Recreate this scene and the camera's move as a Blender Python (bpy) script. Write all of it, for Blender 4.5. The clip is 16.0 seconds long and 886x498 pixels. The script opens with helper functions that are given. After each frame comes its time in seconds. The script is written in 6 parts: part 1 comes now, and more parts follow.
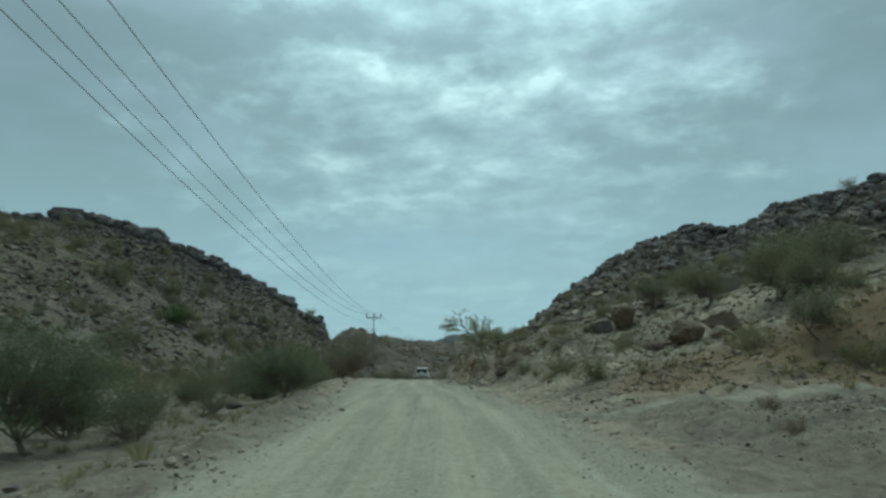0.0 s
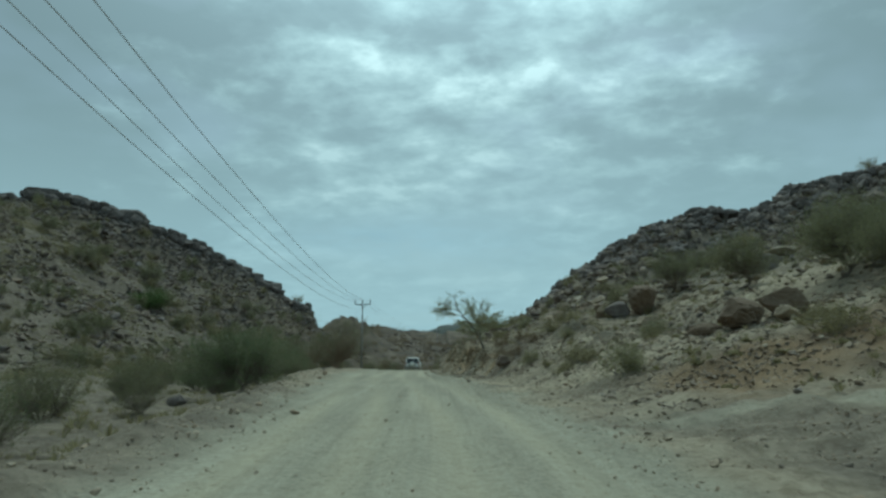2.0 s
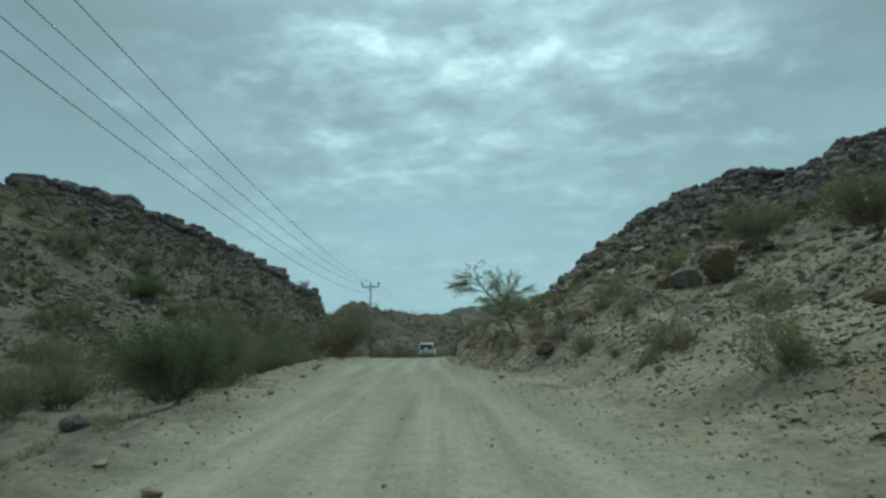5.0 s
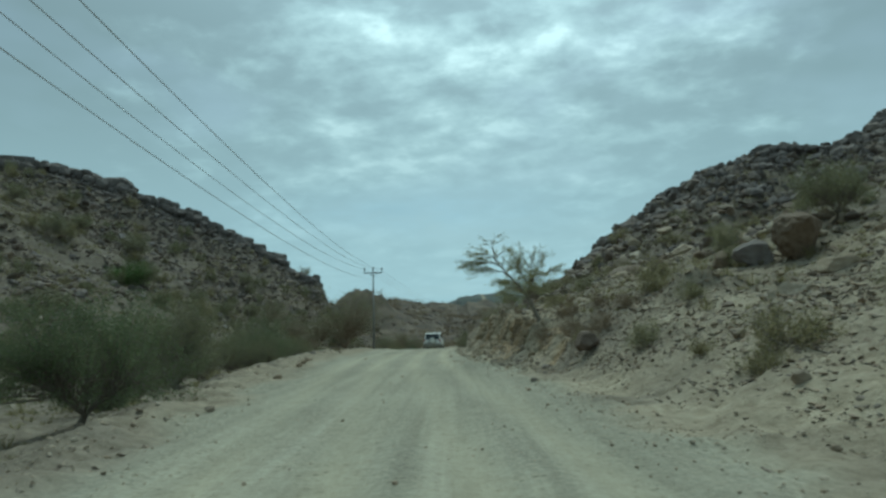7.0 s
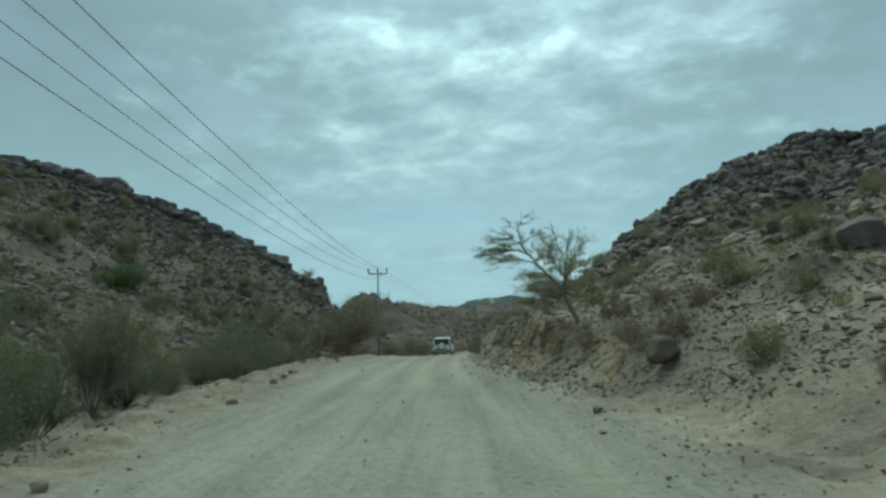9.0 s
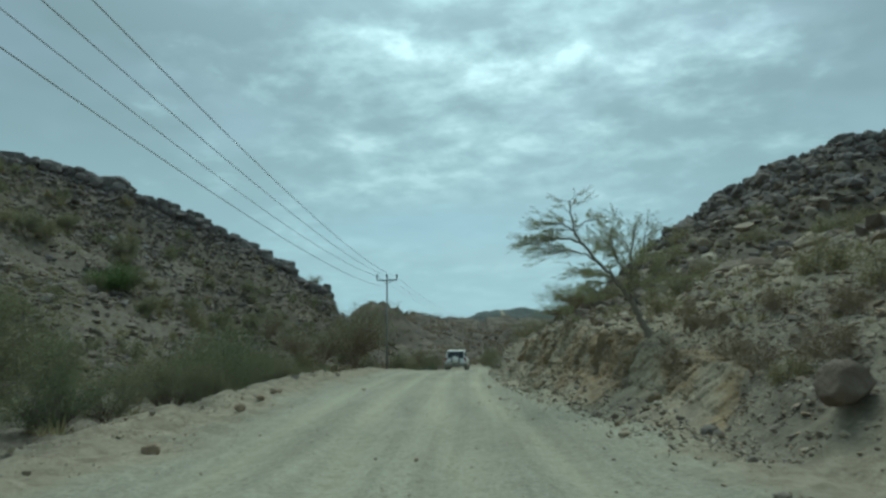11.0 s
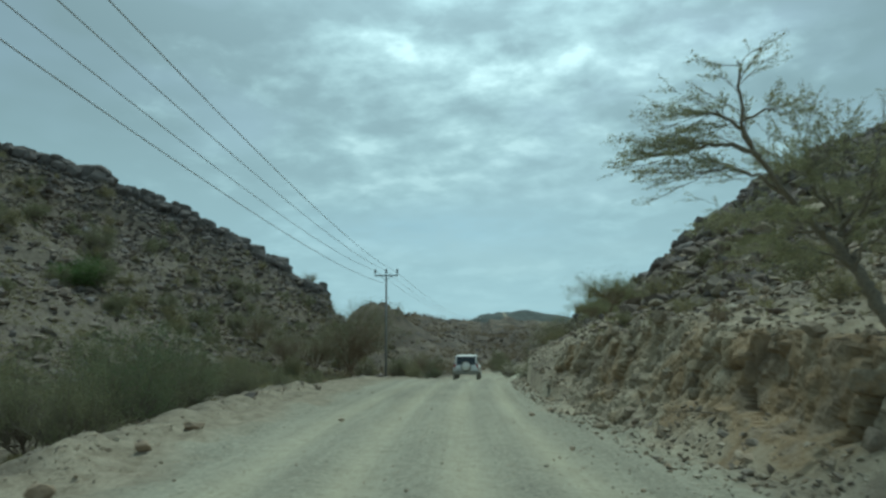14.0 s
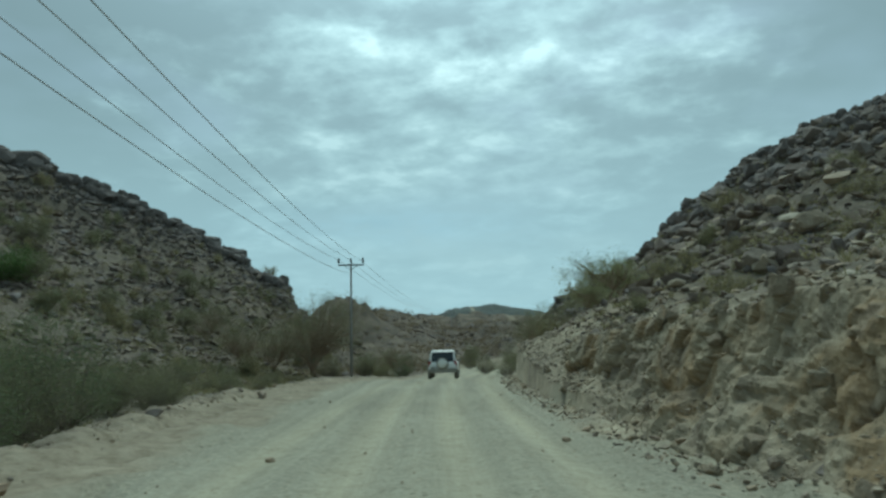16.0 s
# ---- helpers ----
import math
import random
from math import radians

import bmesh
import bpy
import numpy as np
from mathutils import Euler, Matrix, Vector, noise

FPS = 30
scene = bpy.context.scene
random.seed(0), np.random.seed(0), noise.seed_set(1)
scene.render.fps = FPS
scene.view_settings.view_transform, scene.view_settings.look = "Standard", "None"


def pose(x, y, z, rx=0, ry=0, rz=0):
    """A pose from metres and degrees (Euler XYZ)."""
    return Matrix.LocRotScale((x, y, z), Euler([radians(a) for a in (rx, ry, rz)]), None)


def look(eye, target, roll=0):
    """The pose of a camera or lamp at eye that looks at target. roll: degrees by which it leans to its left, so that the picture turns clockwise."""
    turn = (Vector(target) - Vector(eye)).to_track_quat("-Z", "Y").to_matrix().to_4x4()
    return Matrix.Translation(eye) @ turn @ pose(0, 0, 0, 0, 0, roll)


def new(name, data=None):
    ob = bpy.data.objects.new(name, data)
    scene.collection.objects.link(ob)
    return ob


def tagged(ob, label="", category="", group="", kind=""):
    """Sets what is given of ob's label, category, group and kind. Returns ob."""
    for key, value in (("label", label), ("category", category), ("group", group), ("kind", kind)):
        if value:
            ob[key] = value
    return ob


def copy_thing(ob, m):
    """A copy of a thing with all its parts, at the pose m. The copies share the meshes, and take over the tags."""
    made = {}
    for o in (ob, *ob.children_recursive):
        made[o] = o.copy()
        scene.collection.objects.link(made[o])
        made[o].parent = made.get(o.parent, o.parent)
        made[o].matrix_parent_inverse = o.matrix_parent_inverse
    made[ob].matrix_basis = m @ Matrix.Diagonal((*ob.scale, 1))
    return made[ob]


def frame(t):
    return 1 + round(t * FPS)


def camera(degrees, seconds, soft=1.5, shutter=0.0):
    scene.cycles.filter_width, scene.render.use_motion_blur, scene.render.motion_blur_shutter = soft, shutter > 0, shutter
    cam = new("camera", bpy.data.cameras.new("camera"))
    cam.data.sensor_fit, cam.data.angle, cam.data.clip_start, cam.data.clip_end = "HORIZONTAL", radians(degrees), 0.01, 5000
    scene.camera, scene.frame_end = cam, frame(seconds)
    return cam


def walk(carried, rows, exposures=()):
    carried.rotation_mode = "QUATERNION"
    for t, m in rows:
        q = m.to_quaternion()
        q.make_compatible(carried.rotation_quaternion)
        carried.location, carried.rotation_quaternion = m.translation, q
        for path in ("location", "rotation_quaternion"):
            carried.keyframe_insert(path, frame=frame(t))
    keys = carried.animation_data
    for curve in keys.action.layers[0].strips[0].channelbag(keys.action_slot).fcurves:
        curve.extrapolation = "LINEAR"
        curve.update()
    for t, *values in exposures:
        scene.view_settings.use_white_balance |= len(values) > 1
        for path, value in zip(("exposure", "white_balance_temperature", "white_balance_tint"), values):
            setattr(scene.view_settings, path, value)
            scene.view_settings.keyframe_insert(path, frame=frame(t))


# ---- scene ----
cam = camera(66.0, 16.0, 2.7, 0.45)
PATH = [
    (0, (1.324, 2.255, 1.187), (1.344, 4.225, 1.534), -0.1),
    (0.5, (1.357, 3.747, 1.189), (1.42, 5.718, 1.517), 0.4),
    (1, (1.347, 5.393, 1.159), (1.378, 7.366, 1.486), 0.4),
    (1.5, (1.355, 6.961, 1.145), (1.39, 8.938, 1.447), -0.4),
    (2, (1.386, 8.474, 1.131), (1.426, 10.448, 1.451), 0.2),
    (2.5, (1.363, 10.055, 1.117), (1.376, 12.031, 1.432), 0.6),
    (3, (1.385, 11.558, 1.153), (1.44, 13.541, 1.409), -0.4),
    (3.5, (1.37, 13.029, 1.205), (1.429, 15.004, 1.513), -0.3),
    (4, (1.339, 14.543, 1.25), (1.359, 16.525, 1.518), -2.0),
    (6.5, (1.173, 21.899, 1.465), (1.152, 23.879, 1.745), -0.2),
    (7, (1.081, 23.46, 1.463), (1.07, 25.446, 1.703), -1.4),
    (7.5, (1.032, 24.947, 1.486), (1.016, 26.934, 1.721), -1.7),
    (8, (0.964, 26.463, 1.483), (0.909, 28.449, 1.721), -2.2),
    (8.5, (0.896, 27.958, 1.507), (0.909, 29.946, 1.724), -2.8),
    (9, (0.843, 29.491, 1.523), (0.81, 31.475, 1.775), -1.7),
    (11.5, (0.187, 36.594, 1.614), (0.119, 38.571, 1.905), -0.5),
    (12, (0.074, 38.057, 1.624), (-0.022, 40.032, 1.923), -1.0),
    (12.5, (-0.047, 39.513, 1.644), (-0.12, 41.491, 1.931), -0.5),
    (13, (-0.199, 40.974, 1.668), (-0.262, 42.953, 1.952), 0.3),
    (13.5, (-0.322, 42.437, 1.689), (-0.386, 44.418, 1.957), -0.6),
    (14, (-0.426, 43.96, 1.723), (-0.495, 45.937, 2.015), -0.4),
    (14.5, (-0.54, 45.511, 1.724), (-0.595, 47.488, 2.026), -1.2),
    (15, (-0.664, 47.02, 1.728), (-0.675, 48.998, 2.019), -1.7),
    (15.5, (-0.826, 48.513, 1.719), (-0.836, 50.491, 2.013), -1.7),
    (16, (-0.975, 50.03, 1.71), (-0.946, 52.011, 1.987), -1.4),
]
walk(cam, [(t, look(eye, target, roll)) for t, eye, target, roll in PATH], [(0, -0.07, 5880, -12.5), (4, -0.05, 5880, -12.5), (8, 0.06, 5880, -12.5), (16, 0.09, 5880, -12.5)])

# ---- world and sun ----
SUN_ELEV, SUN_ROT = radians(62), radians(4)
world = bpy.data.worlds.new("world")
world.use_nodes = True
scene.world = world


def build_sky():
    nt = world.node_tree
    nd, ln = nt.nodes, nt.links
    nd.clear()

    def math_node(op, a, b=None):
        n = nd.new("ShaderNodeMath")
        n.operation = op
        for i, v in enumerate((a, b)):
            if v is None:
                continue
            if isinstance(v, (int, float)):
                n.inputs[i].default_value = v
            else:
                ln.new(v, n.inputs[i])
        return n.outputs[0]

    out, bg = nd.new("ShaderNodeOutputWorld"), nd.new("ShaderNodeBackground")
    sky = nd.new("ShaderNodeTexSky")
    sky.sky_type, sky.sun_disc, sky.sun_elevation, sky.sun_rotation = "NISHITA", False, SUN_ELEV, SUN_ROT
    sky.dust_density, sky.air_density = 3.0, 1.2
    co = nd.new("ShaderNodeTexCoord")
    sep = nd.new("ShaderNodeSeparateXYZ")
    ln.new(co.outputs["Generated"], sep.inputs[0])
    h = math_node("ADD", math_node("MAXIMUM", sep.outputs[2], 0.0), 0.2)
    comb = nd.new("ShaderNodeCombineXYZ")
    ln.new(math_node("DIVIDE", sep.outputs[0], h), comb.inputs[0])
    ln.new(math_node("DIVIDE", sep.outputs[1], h), comb.inputs[1])

    def cloud_noise(scale, detail, rough, off, dist=0.0):
        mp = nd.new("ShaderNodeMapping")
        mp.inputs["Location"].default_value = off
        mp.inputs["Rotation"].default_value = (0, 0, 0.25)
        mp.inputs["Scale"].default_value = (1.0, 1.05, 1.0)
        ln.new(comb.outputs[0], mp.inputs[0])
        n = nd.new("ShaderNodeTexNoise")
        n.inputs["Scale"].default_value, n.inputs["Detail"].default_value = scale, detail
        n.inputs["Roughness"].default_value, n.inputs["Distortion"].default_value = rough, dist
        ln.new(mp.outputs[0], n.inputs["Vector"])
        return n.outputs[0]

    broad = cloud_noise(1.1, 3.0, 0.5, (3.1, 2.2, 0.0))
    banks = cloud_noise(2.6, 5.0, 0.5, (1.4, 6.9, 0.0), 0.35)
    puffs = cloud_noise(7.5, 8.0, 0.55, (4.2, 1.9, 0.0), 0.15)
    side = math_node("ADD", sep.outputs[0], 0.02)
    thick = math_node("MINIMUM", math_node("MULTIPLY", math_node("MULTIPLY", side, side), 1.15), 0.32)
    # bright ragged puffs gather where the cloud banks are thick
    heap = math_node("MULTIPLY", math_node("MULTIPLY", banks, puffs), 1.1)
    dens = math_node("ADD", math_node("ADD", math_node("MULTIPLY", broad, 0.2), math_node("MULTIPLY", banks, 0.24)), math_node("ADD", heap, math_node("MULTIPLY", puffs, 0.2)))
    dens = math_node("SUBTRACT", math_node("ADD", dens, -0.01), thick)

    def lobe(at, wide, tall):
        dx, dz = math_node("DIVIDE", math_node("ADD", sep.outputs[0], -at[0]), wide), math_node("DIVIDE", math_node("ADD", sep.outputs[2], -at[1]), tall)
        r2 = math_node("ADD", math_node("MULTIPLY", dx, dx), math_node("MULTIPLY", dz, dz))
        return math_node("MULTIPLY", math_node("POWER", 2.718, math_node("MULTIPLY", r2, -1.0)), math_node("GREATER_THAN", sep.outputs[1], 0.0))

    # the larger masses of the cloud deck ahead: a thick heap, a dull bank and a thin place low over the valley
    dens = math_node("ADD", dens, math_node("MULTIPLY", lobe((-0.2, 0.36), 0.13, 0.09), 0.06))
    dens = math_node("SUBTRACT", dens, math_node("MULTIPLY", lobe((-0.52, 0.38), 0.26, 0.24), 0.16))
    ramp = nd.new("ShaderNodeValToRGB")
    el = ramp.color_ramp.elements
    el[0].position, el[0].color = 0.34, (0.25, 0.315, 0.36, 1)
    el[1].position, el[1].color = 0.76, (0.62, 0.74, 0.79, 1)
    for p, c in ((0.46, (0.28, 0.352, 0.40, 1)), (0.55, (0.345, 0.435, 0.485, 1)), (0.64, (0.43, 0.535, 0.585, 1))):
        ramp.color_ramp.elements.new(p).color = c
    ln.new(dens, ramp.inputs[0])
    blue = nd.new("ShaderNodeMix")
    blue.data_type = "RGBA"
    thin = cloud_noise(1.1, 4.0, 0.5, (7.3, 3.1, 0.0))
    gap = nd.new("ShaderNodeMapRange")
    gap.inputs["From Min"].default_value, gap.inputs["From Max"].default_value = 0.5, 0.72
    gap.inputs["To Max"].default_value = 0.65
    ln.new(thin, gap.inputs[0])
    ln.new(gap.outputs[0], blue.inputs["Factor"])
    ln.new(ramp.outputs[0], blue.inputs["A"])
    soft = nd.new("ShaderNodeVectorMath")
    soft.operation = "SCALE"
    soft.inputs["Scale"].default_value = SKY_STRENGTH
    ln.new(sky.outputs[0], soft.inputs[0])
    ln.new(soft.outputs[0], blue.inputs["B"])
    # haze near the horizon
    low = nd.new("ShaderNodeMapRange")
    low.interpolation_type = "SMOOTHSTEP"
    low.inputs["From Min"].default_value, low.inputs["From Max"].default_value = 0.0, 0.46
    low.inputs["To Min"].default_value, low.inputs["To Max"].default_value = 0.92, 0.0
    ln.new(sep.outputs[2], low.inputs[0])
    haze = nd.new("ShaderNodeMix")
    haze.data_type = "RGBA"
    haze.inputs["B"].default_value = (0.54, 0.71, 0.80, 1)
    ln.new(low.outputs[0], haze.inputs["Factor"])
    ln.new(blue.outputs["Result"], haze.inputs["A"])
    thin_place = nd.new("ShaderNodeMix")
    thin_place.data_type = "RGBA"
    thin_place.inputs["B"].default_value = (0.36, 0.55, 0.72, 1)
    ln.new(math_node("MULTIPLY", math_node("MULTIPLY", lobe((-0.03, 0.17), 0.2, 0.035), puffs), 0.55), thin_place.inputs["Factor"])
    ln.new(haze.outputs["Result"], thin_place.inputs["A"])
    # the veiled sun brightens the cloud round it
    toward = nd.new("ShaderNodeVectorMath")
    toward.operation = "DOT_PRODUCT"
    toward.inputs[1].default_value = (math.sin(SUN_ROT) * math.cos(SUN_ELEV), math.cos(SUN_ROT) * math.cos(SUN_ELEV), math.sin(SUN_ELEV))
    ln.new(co.outputs["Generated"], toward.inputs[0])
    glow = nd.new("ShaderNodeMapRange")
    glow.inputs["From Min"].default_value, glow.inputs["From Max"].default_value = 0.4, 0.95
    ln.new(toward.outputs["Value"], glow.inputs[0])
    veil = math_node("ADD", math_node("MULTIPLY", math_node("POWER", glow.outputs[0], 4.0), 2.1), 0.79)
    lit = nd.new("ShaderNodeVectorMath")
    lit.operation = "SCALE"
    ln.new(thin_place.outputs["Result"], lit.inputs[0])
    ln.new(veil, lit.inputs["Scale"])
    ln.new(lit.outputs[0], bg.inputs["Color"])
    bg.inputs["Strength"].default_value = 1.0
    ln.new(bg.outputs[0], out.inputs[0])


SKY_STRENGTH = 0.11
build_sky()
sun = new("sun", bpy.data.lights.new("sun", "SUN"))
sun.data.energy, sun.data.angle, sun.data.color = 1.15, radians(25), (1.0, 0.95, 0.86)
sun.matrix_world = look((60 * math.sin(SUN_ROT), 60 * math.cos(SUN_ROT), 60 * math.tan(SUN_ELEV)), (0, 0, 0))

# ---- materials ----


def material(name, rough=0.9, spec=0.25, metal=0.0):
    m = bpy.data.materials.new(name)
    m.use_nodes = True
    b = m.node_tree.nodes["Principled BSDF"]
    b.inputs["Roughness"].default_value, b.inputs["Metallic"].default_value = rough, metal
    b.inputs["Specular IOR Level"].default_value = spec
    return m, m.node_tree.nodes, m.node_tree.links, b


def tex_noise(nd, ln, co, scale, detail=4.0, rough=0.55, stretch=None):
    n = nd.new("ShaderNodeTexNoise")
    n.inputs["Scale"].default_value, n.inputs["Detail"].default_value, n.inputs["Roughness"].default_value = scale, detail, rough
    if stretch:
        mp = nd.new("ShaderNodeMapping")
        mp.inputs["Scale"].default_value = stretch
        ln.new(co, mp.inputs[0])
        co = mp.outputs[0]
    ln.new(co, n.inputs["Vector"])
    return n.outputs[0]


def ramp_of(nd, ln, fac, stops):
    r = nd.new("ShaderNodeValToRGB")
    e = r.color_ramp.elements
    e[0].position, e[0].color = stops[0][0], (*stops[0][1], 1)
    e[1].position, e[1].color = stops[-1][0], (*stops[-1][1], 1)
    for p, c in stops[1:-1]:
        e.new(p).color = (*c, 1)
    ln.new(fac, r.inputs[0])
    return r.outputs[0]


def mixed(nd, ln, fac, a, b, blend="MIX"):
    m = nd.new("ShaderNodeMix")
    m.data_type, m.blend_type = "RGBA", blend
    for key, v in (("Factor", fac), ("A", a), ("B", b)):
        if isinstance(v, tuple):
            m.inputs[key].default_value = (*v, 1)
        elif isinstance(v, (int, float)):
            m.inputs[key].default_value = v
        else:
            ln.new(v, m.inputs[key])
    return m.outputs["Result"]


def bumped(nd, ln, b, height, strength, dist):
    n = nd.new("ShaderNodeBump")
    n.inputs["Strength"].default_value, n.inputs["Distance"].default_value = strength, dist
    ln.new(height, n.inputs["Height"])
    ln.new(n.outputs[0], b.inputs["Normal"])


def attr(nd, name):
    a = nd.new("ShaderNodeAttribute")
    a.attribute_name = name
    return a.outputs["Fac"]


def ground_material():
    m, nd, ln, b = material("dry_ground", 0.95, 0.12)
    co = nd.new("ShaderNodeTexCoord").outputs["Object"]
    big, mid, fine = tex_noise(nd, ln, co, 0.12, 5), tex_noise(nd, ln, co, 1.1, 6, 0.65), tex_noise(nd, ln, co, 14.0, 4, 0.7)
    spots = tex_noise(nd, ln, co, 3.6, 5, 0.7)
    soil = ramp_of(nd, ln, mid, [(0.3, (0.143, 0.124, 0.1)), (0.5, (0.203, 0.174, 0.137)), (0.7, (0.275, 0.239, 0.186))])
    soil = mixed(nd, ln, 0.6, soil, ramp_of(nd, ln, spots, [(0.38, (0.45, 0.43, 0.4)), (0.6, (1.0, 1.0, 1.0))]), "MULTIPLY")
    red = mixed(nd, ln, attr(nd, "ochre"), soil, ramp_of(nd, ln, mid, [(0.3, (0.19, 0.13, 0.076)), (0.7, (0.3, 0.21, 0.12))]))
    red = mixed(nd, ln, attr(nd, "far"), red, ramp_of(nd, ln, mixed(nd, ln, 0.45, big, tex_noise(nd, ln, co, 0.5, 6, 0.65)), [(0.38, (0.07, 0.059, 0.048)), (0.5, (0.118, 0.098, 0.076)), (0.62, (0.205, 0.168, 0.125))]))
    # aerial haze on the distant mountains, painted into their base colour as blue-grey
    red = mixed(nd, ln, attr(nd, "ridge_haze"), red, ramp_of(nd, ln, tex_noise(nd, ln, co, 0.03, 6, 0.65), [(0.35, (0.075, 0.088, 0.082)), (0.65, (0.12, 0.13, 0.118))]))
    sand = ramp_of(nd, ln, mid, [(0.3, (0.325, 0.277, 0.2)), (0.7, (0.465, 0.405, 0.298))])
    sand = mixed(nd, ln, 0.55, sand, ramp_of(nd, ln, spots, [(0.36, (0.5, 0.46, 0.4)), (0.56, (1.0, 1.0, 1.0))]), "MULTIPLY")
    track = tex_noise(nd, ln, co, 1.0, 5, 0.6, (2.2, 0.05, 1.0))
    road = ramp_of(nd, ln, track, [(0.34, (0.34, 0.318, 0.245)), (0.48, (0.46, 0.432, 0.335)), (0.56, (0.49, 0.452, 0.345)), (0.68, (0.58, 0.545, 0.43))])
    road = mixed(nd, ln, 0.4, road, ramp_of(nd, ln, spots, [(0.36, (0.6, 0.58, 0.55)), (0.55, (1.0, 1.0, 1.0))]), "MULTIPLY")
    road = mixed(nd, ln, 0.35, road, ramp_of(nd, ln, fine, [(0.35, (0.28, 0.25, 0.2)), (0.65, (0.62, 0.56, 0.44))]))
    road = mixed(nd, ln, attr(nd, "wheel"), road, ramp_of(nd, ln, spots, [(0.3, (0.455, 0.405, 0.295)), (0.6, (0.58, 0.52, 0.385))]))
    road = mixed(nd, ln, attr(nd, "loose"), road, ramp_of(nd, ln, fine, [(0.35, (0.2, 0.185, 0.15)), (0.6, (0.42, 0.385, 0.305))]))
    lines = tex_noise(nd, ln, co, 1.0, 5, 0.7, (4.2, 0.07, 1.0))
    road = mixed(nd, ln, 0.22, road, ramp_of(nd, ln, lines, [(0.36, (0.68, 0.67, 0.65)), (0.5, (0.94, 0.94, 0.93)), (0.64, (1.12, 1.11, 1.08))]), "MULTIPLY")
    specks = nd.new("ShaderNodeTexVoronoi")
    specks.inputs["Scale"].default_value, specks.inputs["Randomness"].default_value = 8.0, 1.0
    ln.new(co, specks.inputs["Vector"])
    tone = ramp_of(nd, ln, specks.outputs["Color"], [(0.3, (0.5, 0.48, 0.45)), (0.55, (0.8, 0.78, 0.74)), (0.75, (1.15, 1.12, 1.06))])
    spot = ramp_of(nd, ln, specks.outputs["Distance"], [(0.2, (1.0, 1.0, 1.0)), (0.36, (0.0, 0.0, 0.0))])
    road = mixed(nd, ln, mixed(nd, ln, 1.0, spot, ramp_of(nd, ln, mid, [(0.42, (0.1, 0.1, 0.1)), (0.6, (0.75, 0.75, 0.75))]), "MULTIPLY"), road, mixed(nd, ln, 1.0, road, tone, "MULTIPLY"))
    road = mixed(nd, ln, 1.0, road, (0.80, 0.815, 0.805), "MULTIPLY")
    col = mixed(nd, ln, attr(nd, "sand"), red, sand)
    col = mixed(nd, ln, attr(nd, "road"), col, road)
    col = mixed(nd, ln, 0.22, col, ramp_of(nd, ln, big, [(0.3, (0.45, 0.42, 0.38)), (0.7, (1.0, 1.0, 1.0))]), "MULTIPLY")
    ln.new(col, b.inputs["Base Color"])
    bumped(nd, ln, b, mixed(nd, ln, 0.35, spots, fine), 0.8, 0.12)
    return m


def rock_material(name, tones, grain=5.0):
    m, nd, ln, b = material(name, 0.88, 0.22)
    g = nd.new("ShaderNodeNewGeometry")
    co = nd.new("ShaderNodeTexCoord").outputs["Object"]
    base = ramp_of(nd, ln, g.outputs["Random Per Island"], [(i / (len(tones) - 1), t) for i, t in enumerate(tones)])
    n1, n2 = tex_noise(nd, ln, co, grain, 6, 0.65), tex_noise(nd, ln, co, grain * 0.22, 3)
    base = mixed(nd, ln, 0.55, base, ramp_of(nd, ln, n1, [(0.3, (0.42, 0.40, 0.38)), (0.65, (1.0, 1.0, 1.0))]), "MULTIPLY")
    base = mixed(nd, ln, 0.4, base, ramp_of(nd, ln, n2, [(0.35, (0.62, 0.52, 0.42)), (0.65, (1.0, 1.0, 1.0))]), "MULTIPLY")
    ln.new(base, b.inputs["Base Color"])
    bumped(nd, ln, b, n1, 0.8, 0.06 / grain * 5)
    return m


def plain_material(name, col, col2, rough, scale=8.0, spec=0.3, metal=0.0, bump=0.2):
    m, nd, ln, b = material(name, rough, spec, metal)
    co = nd.new("ShaderNodeTexCoord").outputs["Object"]
    n = tex_noise(nd, ln, co, scale, 5, 0.6)
    ln.new(ramp_of(nd, ln, n, [(0.32, col), (0.68, col2)]), b.inputs["Base Color"])
    if bump:
        bumped(nd, ln, b, n, bump, 0.02)
    return m


def leaf_material(name, a, b_, c):
    m, nd, ln, b = material(name, 0.75, 0.2)
    g = nd.new("ShaderNodeNewGeometry")
    col = ramp_of(nd, ln, g.outputs["Random Per Island"], [(0.0, a), (0.5, b_), (1.0, c)])
    ln.new(col, b.inputs["Base Color"])
    thin, mix = nd.new("ShaderNodeBsdfTranslucent"), nd.new("ShaderNodeMixShader")
    ln.new(col, thin.inputs["Color"])
    mix.inputs[0].default_value = 0.4
    ln.new(b.outputs[0], mix.inputs[1])
    ln.new(thin.outputs[0], mix.inputs[2])
    ln.new(mix.outputs[0], nd["Material Output"].inputs["Surface"])
    return m


